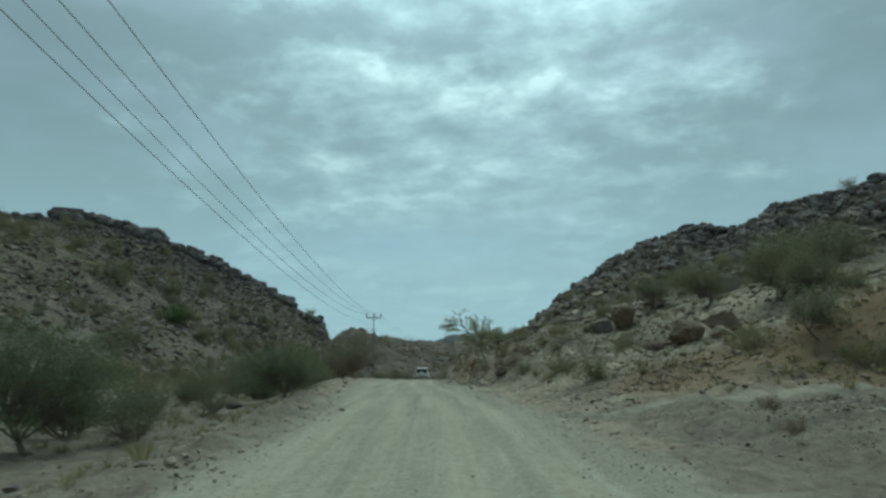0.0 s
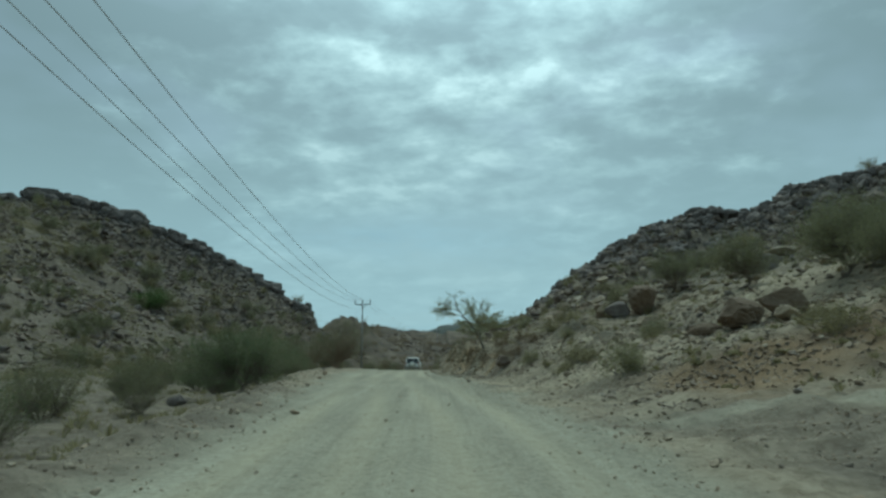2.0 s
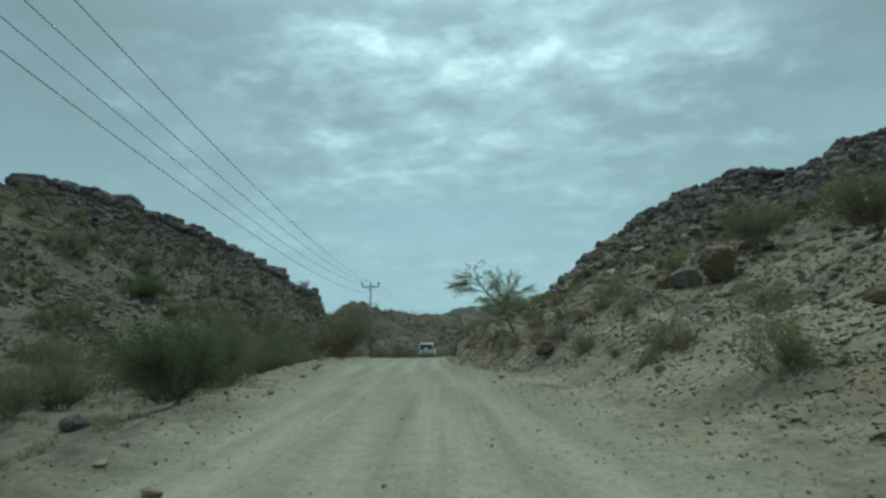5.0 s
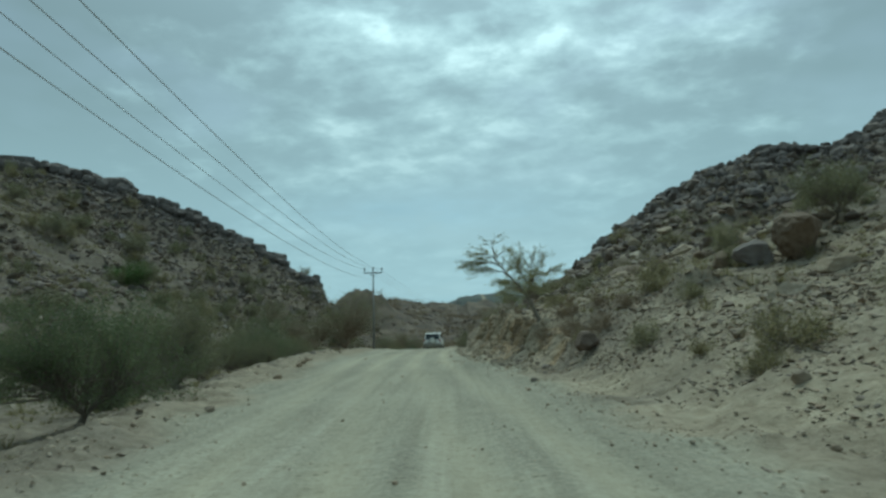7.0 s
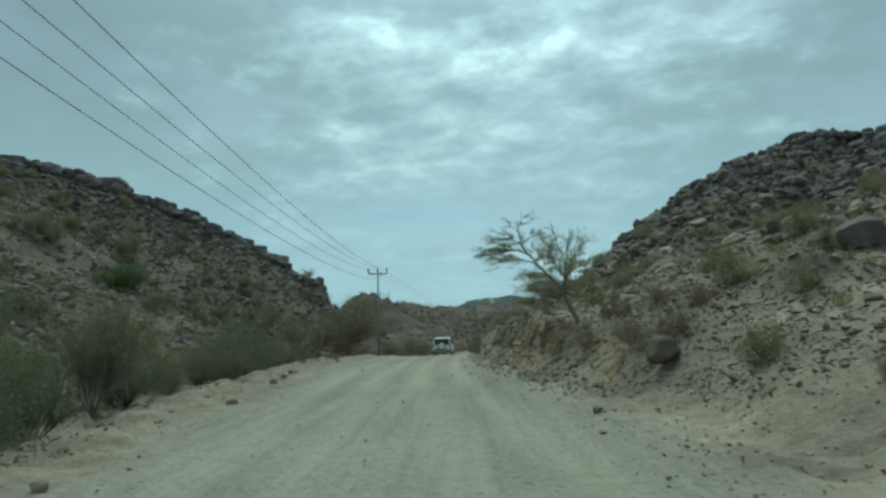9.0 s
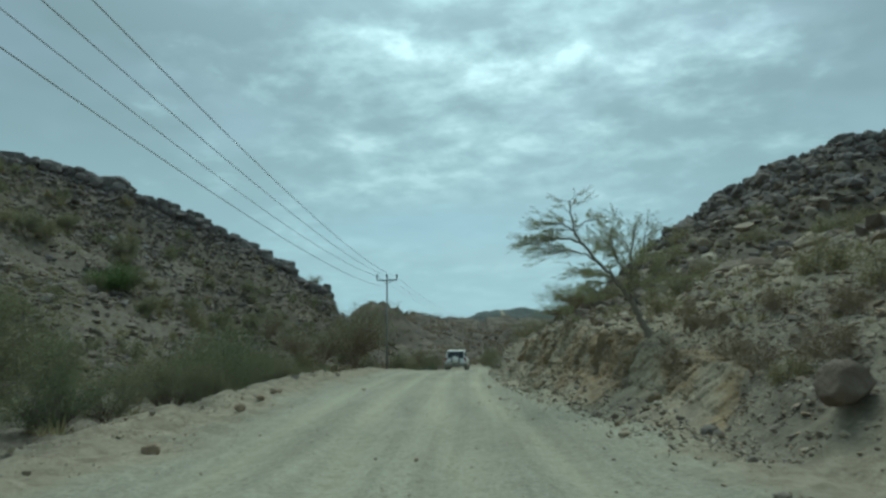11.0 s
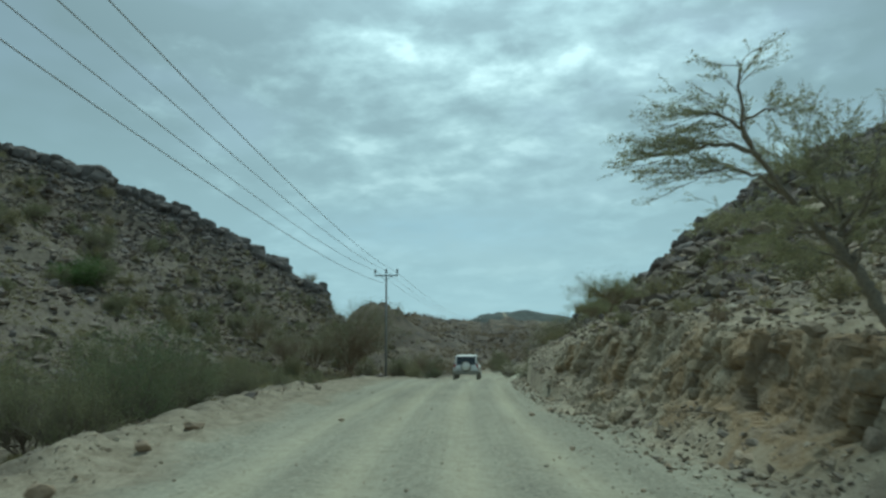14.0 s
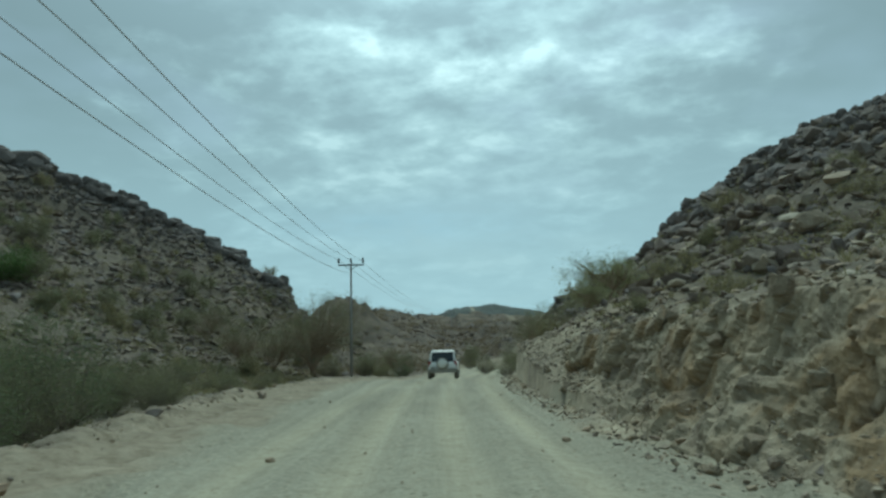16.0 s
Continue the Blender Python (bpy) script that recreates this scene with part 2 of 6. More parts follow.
GROUND = ground_material()
ROCK_TAN = rock_material("tan_rock", [(0.304, 0.25, 0.189), (0.42, 0.352, 0.263), (0.493, 0.428, 0.326), (0.367, 0.289, 0.205), (0.536, 0.478, 0.373), (0.326, 0.275, 0.218), (0.462, 0.389, 0.286)])
ROCK_BROWN = rock_material("brown_rock", [(0.258, 0.208, 0.165), (0.347, 0.269, 0.196), (0.403, 0.319, 0.224), (0.291, 0.244, 0.199), (0.437, 0.347, 0.246), (0.274, 0.218, 0.168)])
ROCK_HILL = rock_material("weathered_hill_rock", [(0.213, 0.187, 0.161), (0.299, 0.258, 0.21), (0.368, 0.32, 0.255), (0.247, 0.209, 0.172), (0.414, 0.362, 0.29), (0.265, 0.216, 0.169), (0.322, 0.282, 0.233)])
ROCK_SLOPE = rock_material("purplish_brown_rock", [(0.15, 0.126, 0.11), (0.21, 0.172, 0.145), (0.255, 0.21, 0.168), (0.175, 0.146, 0.128), (0.29, 0.24, 0.188), (0.19, 0.15, 0.122)], 3.0)
ROCK_RED = rock_material("reddish_brown_rock", [(0.2, 0.143, 0.096), (0.24, 0.176, 0.119), (0.18, 0.133, 0.0926), (0.219, 0.169, 0.123)])
ROCK_DARK = rock_material("dark_rock", [(0.168, 0.152, 0.143), (0.23, 0.206, 0.19), (0.185, 0.168, 0.159), (0.28, 0.241, 0.207), (0.202, 0.181, 0.17)], 3.2)
ROCK_CREST = rock_material("crest_rock", [(0.118, 0.11, 0.106), (0.168, 0.155, 0.147), (0.134, 0.124, 0.12), (0.202, 0.179, 0.162), (0.146, 0.134, 0.129)], 2.6)
ROCK_PALE = rock_material("pale_rock", [(0.41, 0.36, 0.28), (0.48, 0.425, 0.335), (0.44, 0.385, 0.3)])
ROCK_OCHRE = rock_material("ochre_rock", [(0.33, 0.255, 0.165), (0.38, 0.315, 0.225), (0.28, 0.225, 0.16), (0.41, 0.35, 0.265)])


def face_material():
    m, nd, ln, b = material("fractured_rock_face", 0.9, 0.2)
    co = nd.new("ShaderNodeTexCoord").outputs["Object"]
    big, mid, fine = tex_noise(nd, ln, co, 0.55, 4, 0.6), tex_noise(nd, ln, co, 2.4, 6, 0.65), tex_noise(nd, ln, co, 11.0, 5, 0.7)
    col = ramp_of(nd, ln, big, [(0.3, (0.27, 0.225, 0.17)), (0.4, (0.36, 0.31, 0.24)), (0.48, (0.47, 0.41, 0.31)), (0.55, (0.42, 0.35, 0.25)), (0.6, (0.4, 0.3, 0.185)), (0.65, (0.38, 0.31, 0.225)), (0.72, (0.28, 0.225, 0.165))])
    col = mixed(nd, ln, 0.5, col, ramp_of(nd, ln, mid, [(0.35, (0.45, 0.42, 0.38)), (0.55, (1.0, 1.0, 1.0))]), "MULTIPLY")
    col = mixed(nd, ln, 0.35, col, ramp_of(nd, ln, fine, [(0.35, (0.5, 0.47, 0.43)), (0.6, (1.0, 1.0, 1.0))]), "MULTIPLY")
    col = mixed(nd, ln, 1.0, col, (0.84, 0.82, 0.79), "MULTIPLY")
    ln.new(col, b.inputs["Base Color"])
    bumped(nd, ln, b, mixed(nd, ln, 0.5, mid, fine), 0.9, 0.08)
    return m


ROCK_FACE = face_material()
BARK = plain_material("bark", (0.12, 0.10, 0.08), (0.21, 0.175, 0.138), 0.9, 22.0)
BARK_ACACIA = plain_material("acacia_bark", (0.17, 0.15, 0.118), (0.27, 0.235, 0.182), 0.9, 22.0)
BARK_GREY = plain_material("grey_twigs", (0.16, 0.14, 0.112), (0.26, 0.23, 0.185), 0.92, 22.0)
LEAF = leaf_material("thorn_leaf", (0.1617, 0.1687, 0.09346), (0.203, 0.203, 0.1142), (0.2596, 0.2466, 0.1428))
LEAF_DRY = leaf_material("dry_leaf", (0.2016, 0.1859, 0.1008), (0.2554, 0.2285, 0.1232), (0.3158, 0.2755, 0.1546))
LEAF_PALE = leaf_material("pale_acacia_leaf", (0.21, 0.225, 0.11), (0.26, 0.27, 0.135), (0.31, 0.305, 0.165))
LEAF_GREEN = leaf_material("dark_thorn_leaf", (0.118, 0.145, 0.076), (0.147, 0.174, 0.091), (0.188, 0.208, 0.115))
LEAF_OLIVE = leaf_material("olive_leaf", (0.2002, 0.1969, 0.1058), (0.2497, 0.2398, 0.132), (0.3223, 0.2937, 0.1683))
LEAF_ACACIA = leaf_material("acacia_leaf", (0.27, 0.27, 0.15), (0.335, 0.33, 0.185), (0.4, 0.38, 0.225))
LEAF_BROWN = leaf_material("brown_dry_leaf", (0.17, 0.135, 0.09), (0.22, 0.175, 0.115), (0.27, 0.215, 0.145))
BARK_TAN = plain_material("tan_twigs", (0.22, 0.165, 0.115), (0.31, 0.235, 0.165), 0.92, 22.0)
LEAF_FRESH = leaf_material("fresh_leaf", (0.08, 0.13, 0.045), (0.105, 0.16, 0.055), (0.14, 0.18, 0.07))

# ---- numeric helpers ----


def ss(a, b, x):
    t = np.clip((x - a) / (b - a), 0, 1)
    return t * t * (3 - 2 * t)


def lattice(ix, iy, seed):
    h = (ix.astype(np.int64) * 374761393 + iy.astype(np.int64) * 668265263 + seed * 974634541) & 0x7FFFFFFF
    h = ((h ^ (h >> 13)) * 1274126177) & 0x7FFFFFFF
    return ((h ^ (h >> 16)) & 0xFFFFFF) / float(0xFFFFFF)


def vnoise(x, y, seed):
    x0, y0 = np.floor(x), np.floor(y)
    fx, fy = x - x0, y - y0
    fx, fy = fx * fx * (3 - 2 * fx), fy * fy * (3 - 2 * fy)
    a, b = lattice(x0, y0, seed), lattice(x0 + 1, y0, seed)
    c, d = lattice(x0, y0 + 1, seed), lattice(x0 + 1, y0 + 1, seed)
    return (a + (b - a) * fx) * (1 - fy) + (c + (d - c) * fx) * fy - 0.5


def fbm(x, y, scale, seed, octaves=4, gain=0.5):
    out, amp, f = 0.0, 1.0, 1.0 / scale
    for k in range(octaves):
        out = out + amp * vnoise(x * f + 17.3 * k, y * f - 9.1 * k, seed + k)
        amp, f = amp * gain, f * 2.03
    return out


def profile(ys, vs, spread):
    """A smoothed curve through a few stations along the road."""
    t = np.arange(-80, 400, 0.5)
    v = np.interp(t, ys, vs)
    k = np.exp(-0.5 * (np.arange(-24, 25) * 0.5 / spread) ** 2)
    v = np.convolve(np.pad(v, 24, mode="edge"), k / k.sum(), "valid")
    return lambda y: np.interp(y, t, v)


road_z = profile([-60, 0, 10, 14, 22, 30, 37, 50, 62, 74, 84, 90, 102, 120, 160], [-0.5, -0.42, -0.44, -0.38, -0.12, -0.06, 0.02, 0.12, 0.1, 0.07, 0.02, -0.22, -0.95, -1.15, -1.3], 2.5)
road_x = profile([-60, 0, 20, 36, 50, 62, 75, 90, 102, 120, 140, 170, 260], [1.2, 1.2, 1.1, 0.2, -0.9, -1.4, -1.5, -0.7, 0.2, 2.6, 6, 14, 50], 4.0)
half_left = profile([0, 24, 33, 39, 46, 56, 66, 74, 86, 98, 112], [3.9, 3.9, 4.1, 4.7, 5.15, 5.4, 6.3, 6.4, 5.8, 4.5, 3.5], 3.0)
toe_x = profile([-20, 0, 10, 20, 31, 36, 47, 54, 60, 70, 78, 86, 92, 100, 120, 140], [9, 8.5, 7.5, 6.3, 5.5, 5.1, 3.9, 3.1, 2.6, 2.35, 2.5, 3.3, 4.0, 5.2, 8.2, 12.5], 2.0)
bank_h = profile([0, 20, 31, 36, 47, 52, 54, 56.5, 59, 62, 65, 68, 71, 74, 78, 84, 88, 95], [0.35, 0.45, 0.5, 0.6, 0.9, 1.55, 1.85, 1.9, 2.35, 1.95, 2.2, 1.75, 1.85, 1.4, 1.5, 1.2, 1.3, 1.5], 0.9)
apron = profile([20, 31, 40, 45, 50, 58, 78, 92], [-0.3, -0.05, 0.15, 0.4, 0.95, 1.25, 1.0, 0.8], 2.0)
bank_w = profile([0, 20, 36, 47, 53, 60, 78, 95], [5, 3, 2.0, 1.7, 1.5, 1.25, 1.2, 2.0], 1.5)


# heights of the two hill crests along their length
CREST_R = ([-40, 4, 10, 14, 17.5, 21, 23.5, 25.2, 26.4, 27.1, 29.5, 30.6, 35.8, 38.6, 40.6, 43.8, 45.2, 48, 50, 52.8, 57.5, 59.5, 62, 75, 110], [-12, -1.5, 3.2, 6.6, 8.0, 9.9, 11.7, 12.4, 14.2, 16.0, 17.3, 18.9, 21.2, 21.8, 22.7, 22.2, 21.5, 22.3, 23.8, 24.3, 24.8, 25.8, 26.2, 30, 35])
CREST_L = ([-130, -100, -84, -77, -70, -64.8, -63.8, -59.0, -58.2, -54, -49, -46, -43, -39, -32, -30.8, -26.4, -25.2, -22, -16, -9], [38, 35.5, 31.9, 33.5, 33.0, 31.6, 30.7, 30.6, 28.2, 27.3, 25.6, 23.5, 22.1, 20.1, 16.2, 14.0, 12.6, 9.4, 6.8, 2.6, 0.0])


def left_slope(x, y):
    """The plain slope of the left-hand hill, over the road."""
    d = (-x - 30) * 0.957 + (y - 87) * 0.289
    dd = np.log1p(np.exp(np.clip(d / 2.0, -30, 30))) * 2.0
    hl = dd * (0.56 + 0.17 * ss(130, 155, y)) + 0.5 * ss(15, 30, dd)
    return -np.log(np.exp(-hl / 4.0) + np.exp(-36.7 / 4.0)) * 4.0


def ground_z(x, y, fine=True):
    x, y = np.asarray(x, float), np.asarray(y, float)
    zr, xc = road_z(y), road_x(y)
    u = x - xc
    # right bank and hill
    X = x - toe_x(y)
    rough = fbm(x, y, 3.2, 11, 4)
    wig = (0.9 * fbm(x, y, 2.4, 31, 3, 0.6) + 0.5 * fbm(x, y, 0.8, 35, 3)) * ss(46, 52, y) * ss(84, 74, y)
    cut = ss(45.5, 48.5, y) * ss(88, 83, y)
    bank = bank_h(y) * ss(0, 1, (X + wig * (1 - cut) - 0.85 * cut) / (bank_w(y) * (1 - 0.5 * cut)))
    bank = bank + (0.4 * fbm(x, y, 1.3, 37, 4, 0.6)) * ss(1.3, 1.8, X) * ss(46, 52, y) * ss(88, 80, y) * ss(4, 2.2, X)
    q0 = 0.68 * x + 0.73 * y - 106
    q = q0 + 2.2 * fbm(x, y, 9, 5, 3) * ss(-30, -5, q0)
    away = np.maximum(-q, 0)
    crest = np.interp(x - 0.68 * q0, CREST_R[0], CREST_R[1])
    brow = 1 - 0.9 * np.exp(-(q0 / 6) ** 2)
    drop = np.interp(away, [0, 25, 50, 70, 140], [0, 12.2, 20.4, 26.3, 52])
    hill = crest - drop - 0.95 * np.maximum(q, 0) - zr - 1.9 * np.exp(-((y - 97) / 11) ** 2 - ((x - 9) / 5.5) ** 2)
    hill = hill + brow * (rough * np.clip(hill * 0.16, 0, 1.1) + 1.6 * fbm(x, y, 13, 15, 3) * ss(2, 8, hill))
    fan = apron(y) + 0.33 * np.clip(X, 0, 24) - zr + 0.3 * rough * ss(2, 6, X) + 0.35 * np.abs(fbm(0.45 * x + 0.9 * y, 0.3 * y - 0.15 * x, 2.6, 19, 4)) * ss(1.5, 5, X)
    fan = fan + 0.75 * np.exp(-((x - 9.2) / 1.2) ** 2 - ((y - 46.4) / 0.9) ** 2)
    fan = fan - 0.4 * np.exp(-((x - 14) / 3.2) ** 2 - ((y - 47.5) / 4.5) ** 2)
    fan = fan * ss(23.4, 30.5, y + 0.2 * (x - 8)) * ss(104, 84, y) * ss(0.0, 1.0, (X - 0.9 * cut) / (0.8 * bank_w(y)))
    hill = np.where(hill > fan, hill, fan) + 0.3 * np.exp(-((hill - fan) / 1.2) ** 2) * ss(3, 8, X)
    hill_r = np.maximum(hill, bank) + 0.35 * np.exp(-((hill - bank) / 0.8) ** 2) * ss(0.2, 3, X - bank_w(y)) + 0.25 * rough * ss(0.5, 4, X - bank_w(y))
    # left shoulder, wadi and hill
    L = -(u + half_left(y))
    wadi = -0.62 - 0.25 * ss(40, 46, y) * ss(62, 52, y)
    berm = 0.2 * np.exp(-((L - 0.1) / 0.75) ** 2) * (0.7 + 1.5 * fbm(y, x, 1.6, 3, 4, 0.6))
    left = berm + wadi * ss(0.2, 3.6, L) + 0.22 * fbm(x, y, 5, 21, 4) * ss(2, 8, L)
    q2 = -0.39 * x + 0.92 * y - 163
    xr, yr = x + 0.39 * q2, y - 0.92 * q2
    hl = left_slope(x, y) + (np.interp(xr, CREST_L[0], CREST_L[1]) - road_z(yr) - left_slope(xr, yr)) * np.exp(-(np.minimum(q2, 0) / 26) ** 2) * ss(2, -6, x)
    ledge = (hl + 0.25 * y + 2.5 * fbm(x, y, 14, 43, 3)) / 3.4
    hl = hl + (1 - np.exp(-(q2 / 5) ** 2)) * (fbm(x, y, 7, 41, 4) * np.clip(hl * 0.16, 0, 2.0) + 0.5 * (ss(0.35, 0.75, ledge - np.floor(ledge)) - ledge + np.floor(ledge)) * ss(1, 5, hl))
    hl = np.maximum(hl - 1.0 * np.maximum(q2, 0), 0)
    left = left + hl
    z = np.where(X > 0, np.maximum(hill_r, -0.8), np.where(L > -0.6, left, 0.0))
    # valley head and far hills
    far = 7.0 * ss(135, 320, y) + 5 * fbm(x, y, 75, 51, 5) * ss(170, 330, y) + 3.2 * np.abs(fbm(x, y, 32, 53, 5, 0.55)) * ss(140, 230, y)
    far = far + 8.0 * np.exp(-(((x + 19) / 17) ** 2 + ((y - 305) / 45) ** 2)) + 6 * np.exp(-(((x + 62) / 30) ** 2 + ((y - 290) / 50) ** 2))
    far = far + 8.0 * np.exp(-(((x + 25) / 15) ** 2 + ((y - 235) / 24) ** 2)) * (1 + 0.5 * fbm(x, y, 9, 57, 4) + 0.3 * np.abs(fbm(x, y, 4, 59, 3)))
    far = far + 13 * np.exp(-(((x + 20) / 150) ** 2 + ((y - 520) / 60) ** 2)) * (1 + 0.9 * fbm(x, y, 45, 61, 5))
    far = far + 41 * np.exp(-(((x - 58) / 95) ** 2 + ((y - 960) / 90) ** 2)) * (1 + 0.22 * fbm(x, y, 55, 63, 5)) + 18 * np.exp(-(((x - 260) / 160) ** 2 + ((y - 900) / 120) ** 2))
    far = far + 28 * np.exp(-((np.hypot(x, y) - 1700) / 500) ** 2) * (1 + fbm(x, y, 400, 71, 4))
    z = z + zr + far * ss(120, 190, y + 0.25 * np.abs(x)) + far * ss(300, 900, np.hypot(x, y)) * (y < 120)
    if fine:
        inroad = ss(0.4, -0.6, np.abs(u) - 3.4)
        ruts = 0.035 * (np.cos(2 * np.pi * (u + 0.25 * fbm(y, y, 20, 9, 2)) / 1.55) - 0.3) * inroad
        z = z + ruts + (0.035 * inroad + 0.17 * (1 - inroad)) * fbm(x, y, 0.95, 81, 4, 0.6) + 0.035 * fbm(x, y, 4, 85, 2) + 0.11 * (1 - inroad) * fbm(x, y, 0.38, 88, 3) + 0.2 * ss(0.5, 2.5, X) * ss(14, 8, X) * ss(50, 44, y) * np.abs(fbm(x, y, 1.7, 89, 3))
    return z


def gz(x, y):
    return float(ground_z(np.array([x]), np.array([y]))[0])


def mesh_of(name, verts, faces, mat, smooth=False):
    """A mesh from arrays of vertices and of faces that all have as many corners."""
    me = bpy.data.meshes.new(name)
    verts, faces = np.asarray(verts, np.float32), np.asarray(faces, np.int32)
    me.vertices.add(len(verts))
    me.vertices.foreach_set("co", verts.ravel())
    k = faces.shape[1]
    me.loops.add(faces.size)
    me.loops.foreach_set("vertex_index", faces.ravel())
    me.polygons.add(len(faces))
    me.polygons.foreach_set("loop_start", np.arange(0, faces.size, k, dtype=np.int32))
    me.polygons.foreach_set("use_smooth", np.full(len(faces), smooth))
    me.materials.append(mat)
    me.update(calc_edges=True)
    return me


def part(name, bm, mat, parent, label="", smooth=False):
    """Links a bmesh, or a ready mesh, as one mesh object under a thing or part."""
    if isinstance(bm, bmesh.types.BMesh):
        me = bpy.data.meshes.new(name)
        bm.to_mesh(me)
        bm.free()
        me.materials.append(mat)
        for p in me.polygons:
            p.use_smooth = smooth
    else:
        me = bm
    ob = new(name, me)
    if parent:
        ob.parent = parent
    return tagged(ob, label)


def box(bm, size, at, bevel=0.0, rot=None):
    m = Matrix.Translation(at) @ (rot or Matrix()) @ Matrix.Diagonal((*size, 1))
    made = bmesh.ops.create_cube(bm, size=1.0, matrix=m)
    if bevel:
        edges = list({e for v in made["verts"] for e in v.link_edges})
        bmesh.ops.bevel(bm, geom=edges, offset=bevel, segments=2, affect="EDGES", profile=0.6)
    return bm


def cyl(bm, r1, r2, depth, m, n=16):
    bmesh.ops.create_cone(bm, cap_ends=True, segments=n, radius1=r1, radius2=r2, depth=depth, matrix=m)
    return bm


# ---- ground ----


def steps(*spans):
    out = []
    for a, b, h in spans:
        out.append(np.arange(a, b - 1e-6, h))
    return np.concatenate(out + [np.array([spans[-1][1]])])


def gz_right(x, y):
    """How high the right-hand hill stands over the road here."""
    q = 0.68 * x + 0.73 * y - 106
    return np.where((q < 6) & (x > 4), 12.0, 0.0)


def build_ground():
    xs = steps((-3000, -600, 200), (-600, -160, 22), (-160, -100, 5), (-100, -60, 1.6), (-60, -14, 0.8), (-14, 1.5, 0.22), (1.5, 7, 0.1), (7, 14, 0.2), (14, 34, 0.5), (34, 80, 1.0), (80, 160, 5), (160, 600, 22), (600, 3000, 200))
    ys = steps((-800, -60, 60), (-60, -4, 4), (-4, 84, 0.2), (84, 130, 0.5), (130, 185, 0.9), (185, 340, 3), (340, 620, 8), (620, 1200, 20), (1200, 4000, 200))
    gx, gy = np.meshgrid(xs, ys)
    z = ground_z(gx, gy)
    n, m = gx.shape
    i = np.arange(n * m).reshape(n, m)
    faces = np.stack([i[:-1, :-1], i[:-1, 1:], i[1:, 1:], i[1:, :-1]], -1).reshape(-1, 4)
    me = mesh_of("ground", np.stack([gx, gy, z], -1).reshape(-1, 3), faces, GROUND, True)
    u = gx - road_x(gy)
    edge = 0.9 * fbm(gx, gy, 1.8, 91, 3)
    graded = np.minimum(half_left(gy), 4.3)
    road = ss(0.5, -0.5, np.where(u > 0, u - np.minimum(3.9, toe_x(gy) - road_x(gy) - 0.3), -u - graded + 0.5) + edge) * ss(150, 125, gy)
    sand = np.maximum(ss(6.5, 2, gx - toe_x(gy) + 6 * fbm(gx, gy, 4, 95, 4)) * (gx > road_x(gy)), ss(-30, -22, gx + 10 * fbm(gx, gy, 14, 97, 3)) * (gx < road_x(gy)) * ss(120, 90, gy))
    sand = sand * (np.where((gx > road_x(gy)) & (gy > 27), 0.8, 0.55) + 0.9 * fbm(gx, gy, 2.5, 99, 3)) * np.where(gx < road_x(gy), 0.25, 1.0)
    ochre = 0.85 * ss(6.5, 8.5, gx) * ss(22.6, 23.6, gy + 0.2 * (gx - 8)) * ss(31, 28, gy - 0.1 * (gx - 8) + 3 * fbm(gx, gy, 4, 103, 3)) * ss(26, 20, gx) * np.clip(0.7 + 1.2 * fbm(gx, gy, 3, 107, 3), 0, 1) + 0.35 * ss(50, 54, gy) * ss(66, 60, gy) * ss(0.0, 0.4, gx - toe_x(gy)) * ss(2.5, 1.0, gx - toe_x(gy))
    slope = gx - toe_x(gy)
    shoulder = 0.65 * ss(0.6, -0.6, -u - half_left(gy) - 0.4 + edge) * (u < 0) * ss(28, 38, gy)
    fanned = 1.0 * ss(1.0, 4.0, slope) * ss(22, 8, slope + 12 * fbm(gx, 0.5 * gy, 7, 115, 4)) * ss(28, 31.5, gy + 0.15 * (gx - 8)) * ss(78, 50, gy) * (0.9 + 0.9 * fbm(gx, 0.45 * gy, 1.8, 117, 4)) * (1 - 0.65 * ss(44, 48, gy) * ss(1.2, 2.2, slope) * ss(8, 5, slope))
    sand = np.maximum(np.maximum(sand, shoulder), fanned * (gx > road_x(gy)))
    sand = sand * (1 - np.clip(ochre, 0, 1)) * (1 - 0.75 * ss(5, 7.5, gx) * ss(22.5, 21, gy + 0.2 * (gx - 8))) * (1 - 0.3 * (gx > road_x(gy)) * ss(-0.3, 0.4, gx - toe_x(gy)) * ss(42, 46, gy) * ss(56, 52, gy))
    side = np.exp(-((gy - 22.5 + 0.2 * (gx - 8)) / (0.55 + 0.3 * fbm(gx, gy, 2, 109, 2))) ** 2) * ss(4.5, 6.5, gx) * ss(30, 22, gx)
    road = np.maximum(road, 0.7 * side)
    drift = u + 0.5 * fbm(gy, gy * 0, 26, 141, 2)
    wheel = sum(np.exp(-((drift - c) / 0.3) ** 2) for c in (-2.15, -0.75, 0.75, 2.2)) * (0.55 + 0.7 * fbm(gx, gy, 6, 143, 3))
    loose = sum(np.exp(-((drift - c) / 0.28) ** 2) for c in (-1.45, 0.05, 1.5)) * np.clip(0.25 + 1.3 * fbm(gx, gy, 4, 147, 4), 0, 1) + np.exp(-((np.abs(drift) - 3.3) / 0.5) ** 2) * 0.45
    away = ss(118, 165, gy + 0.3 * np.abs(gx)) * (1 - ss(-26, -30, gx) * ss(230, 200, gy)) * (1 - ss(4, 9, gz_right(gx, gy)))
    for name, v in (("road", road), ("sand", sand), ("ochre", ochre), ("far", away), ("ridge_haze", ss(600, 720, gy)), ("wheel", wheel), ("loose", loose)):
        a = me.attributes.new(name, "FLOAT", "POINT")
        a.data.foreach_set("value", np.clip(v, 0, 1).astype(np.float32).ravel())
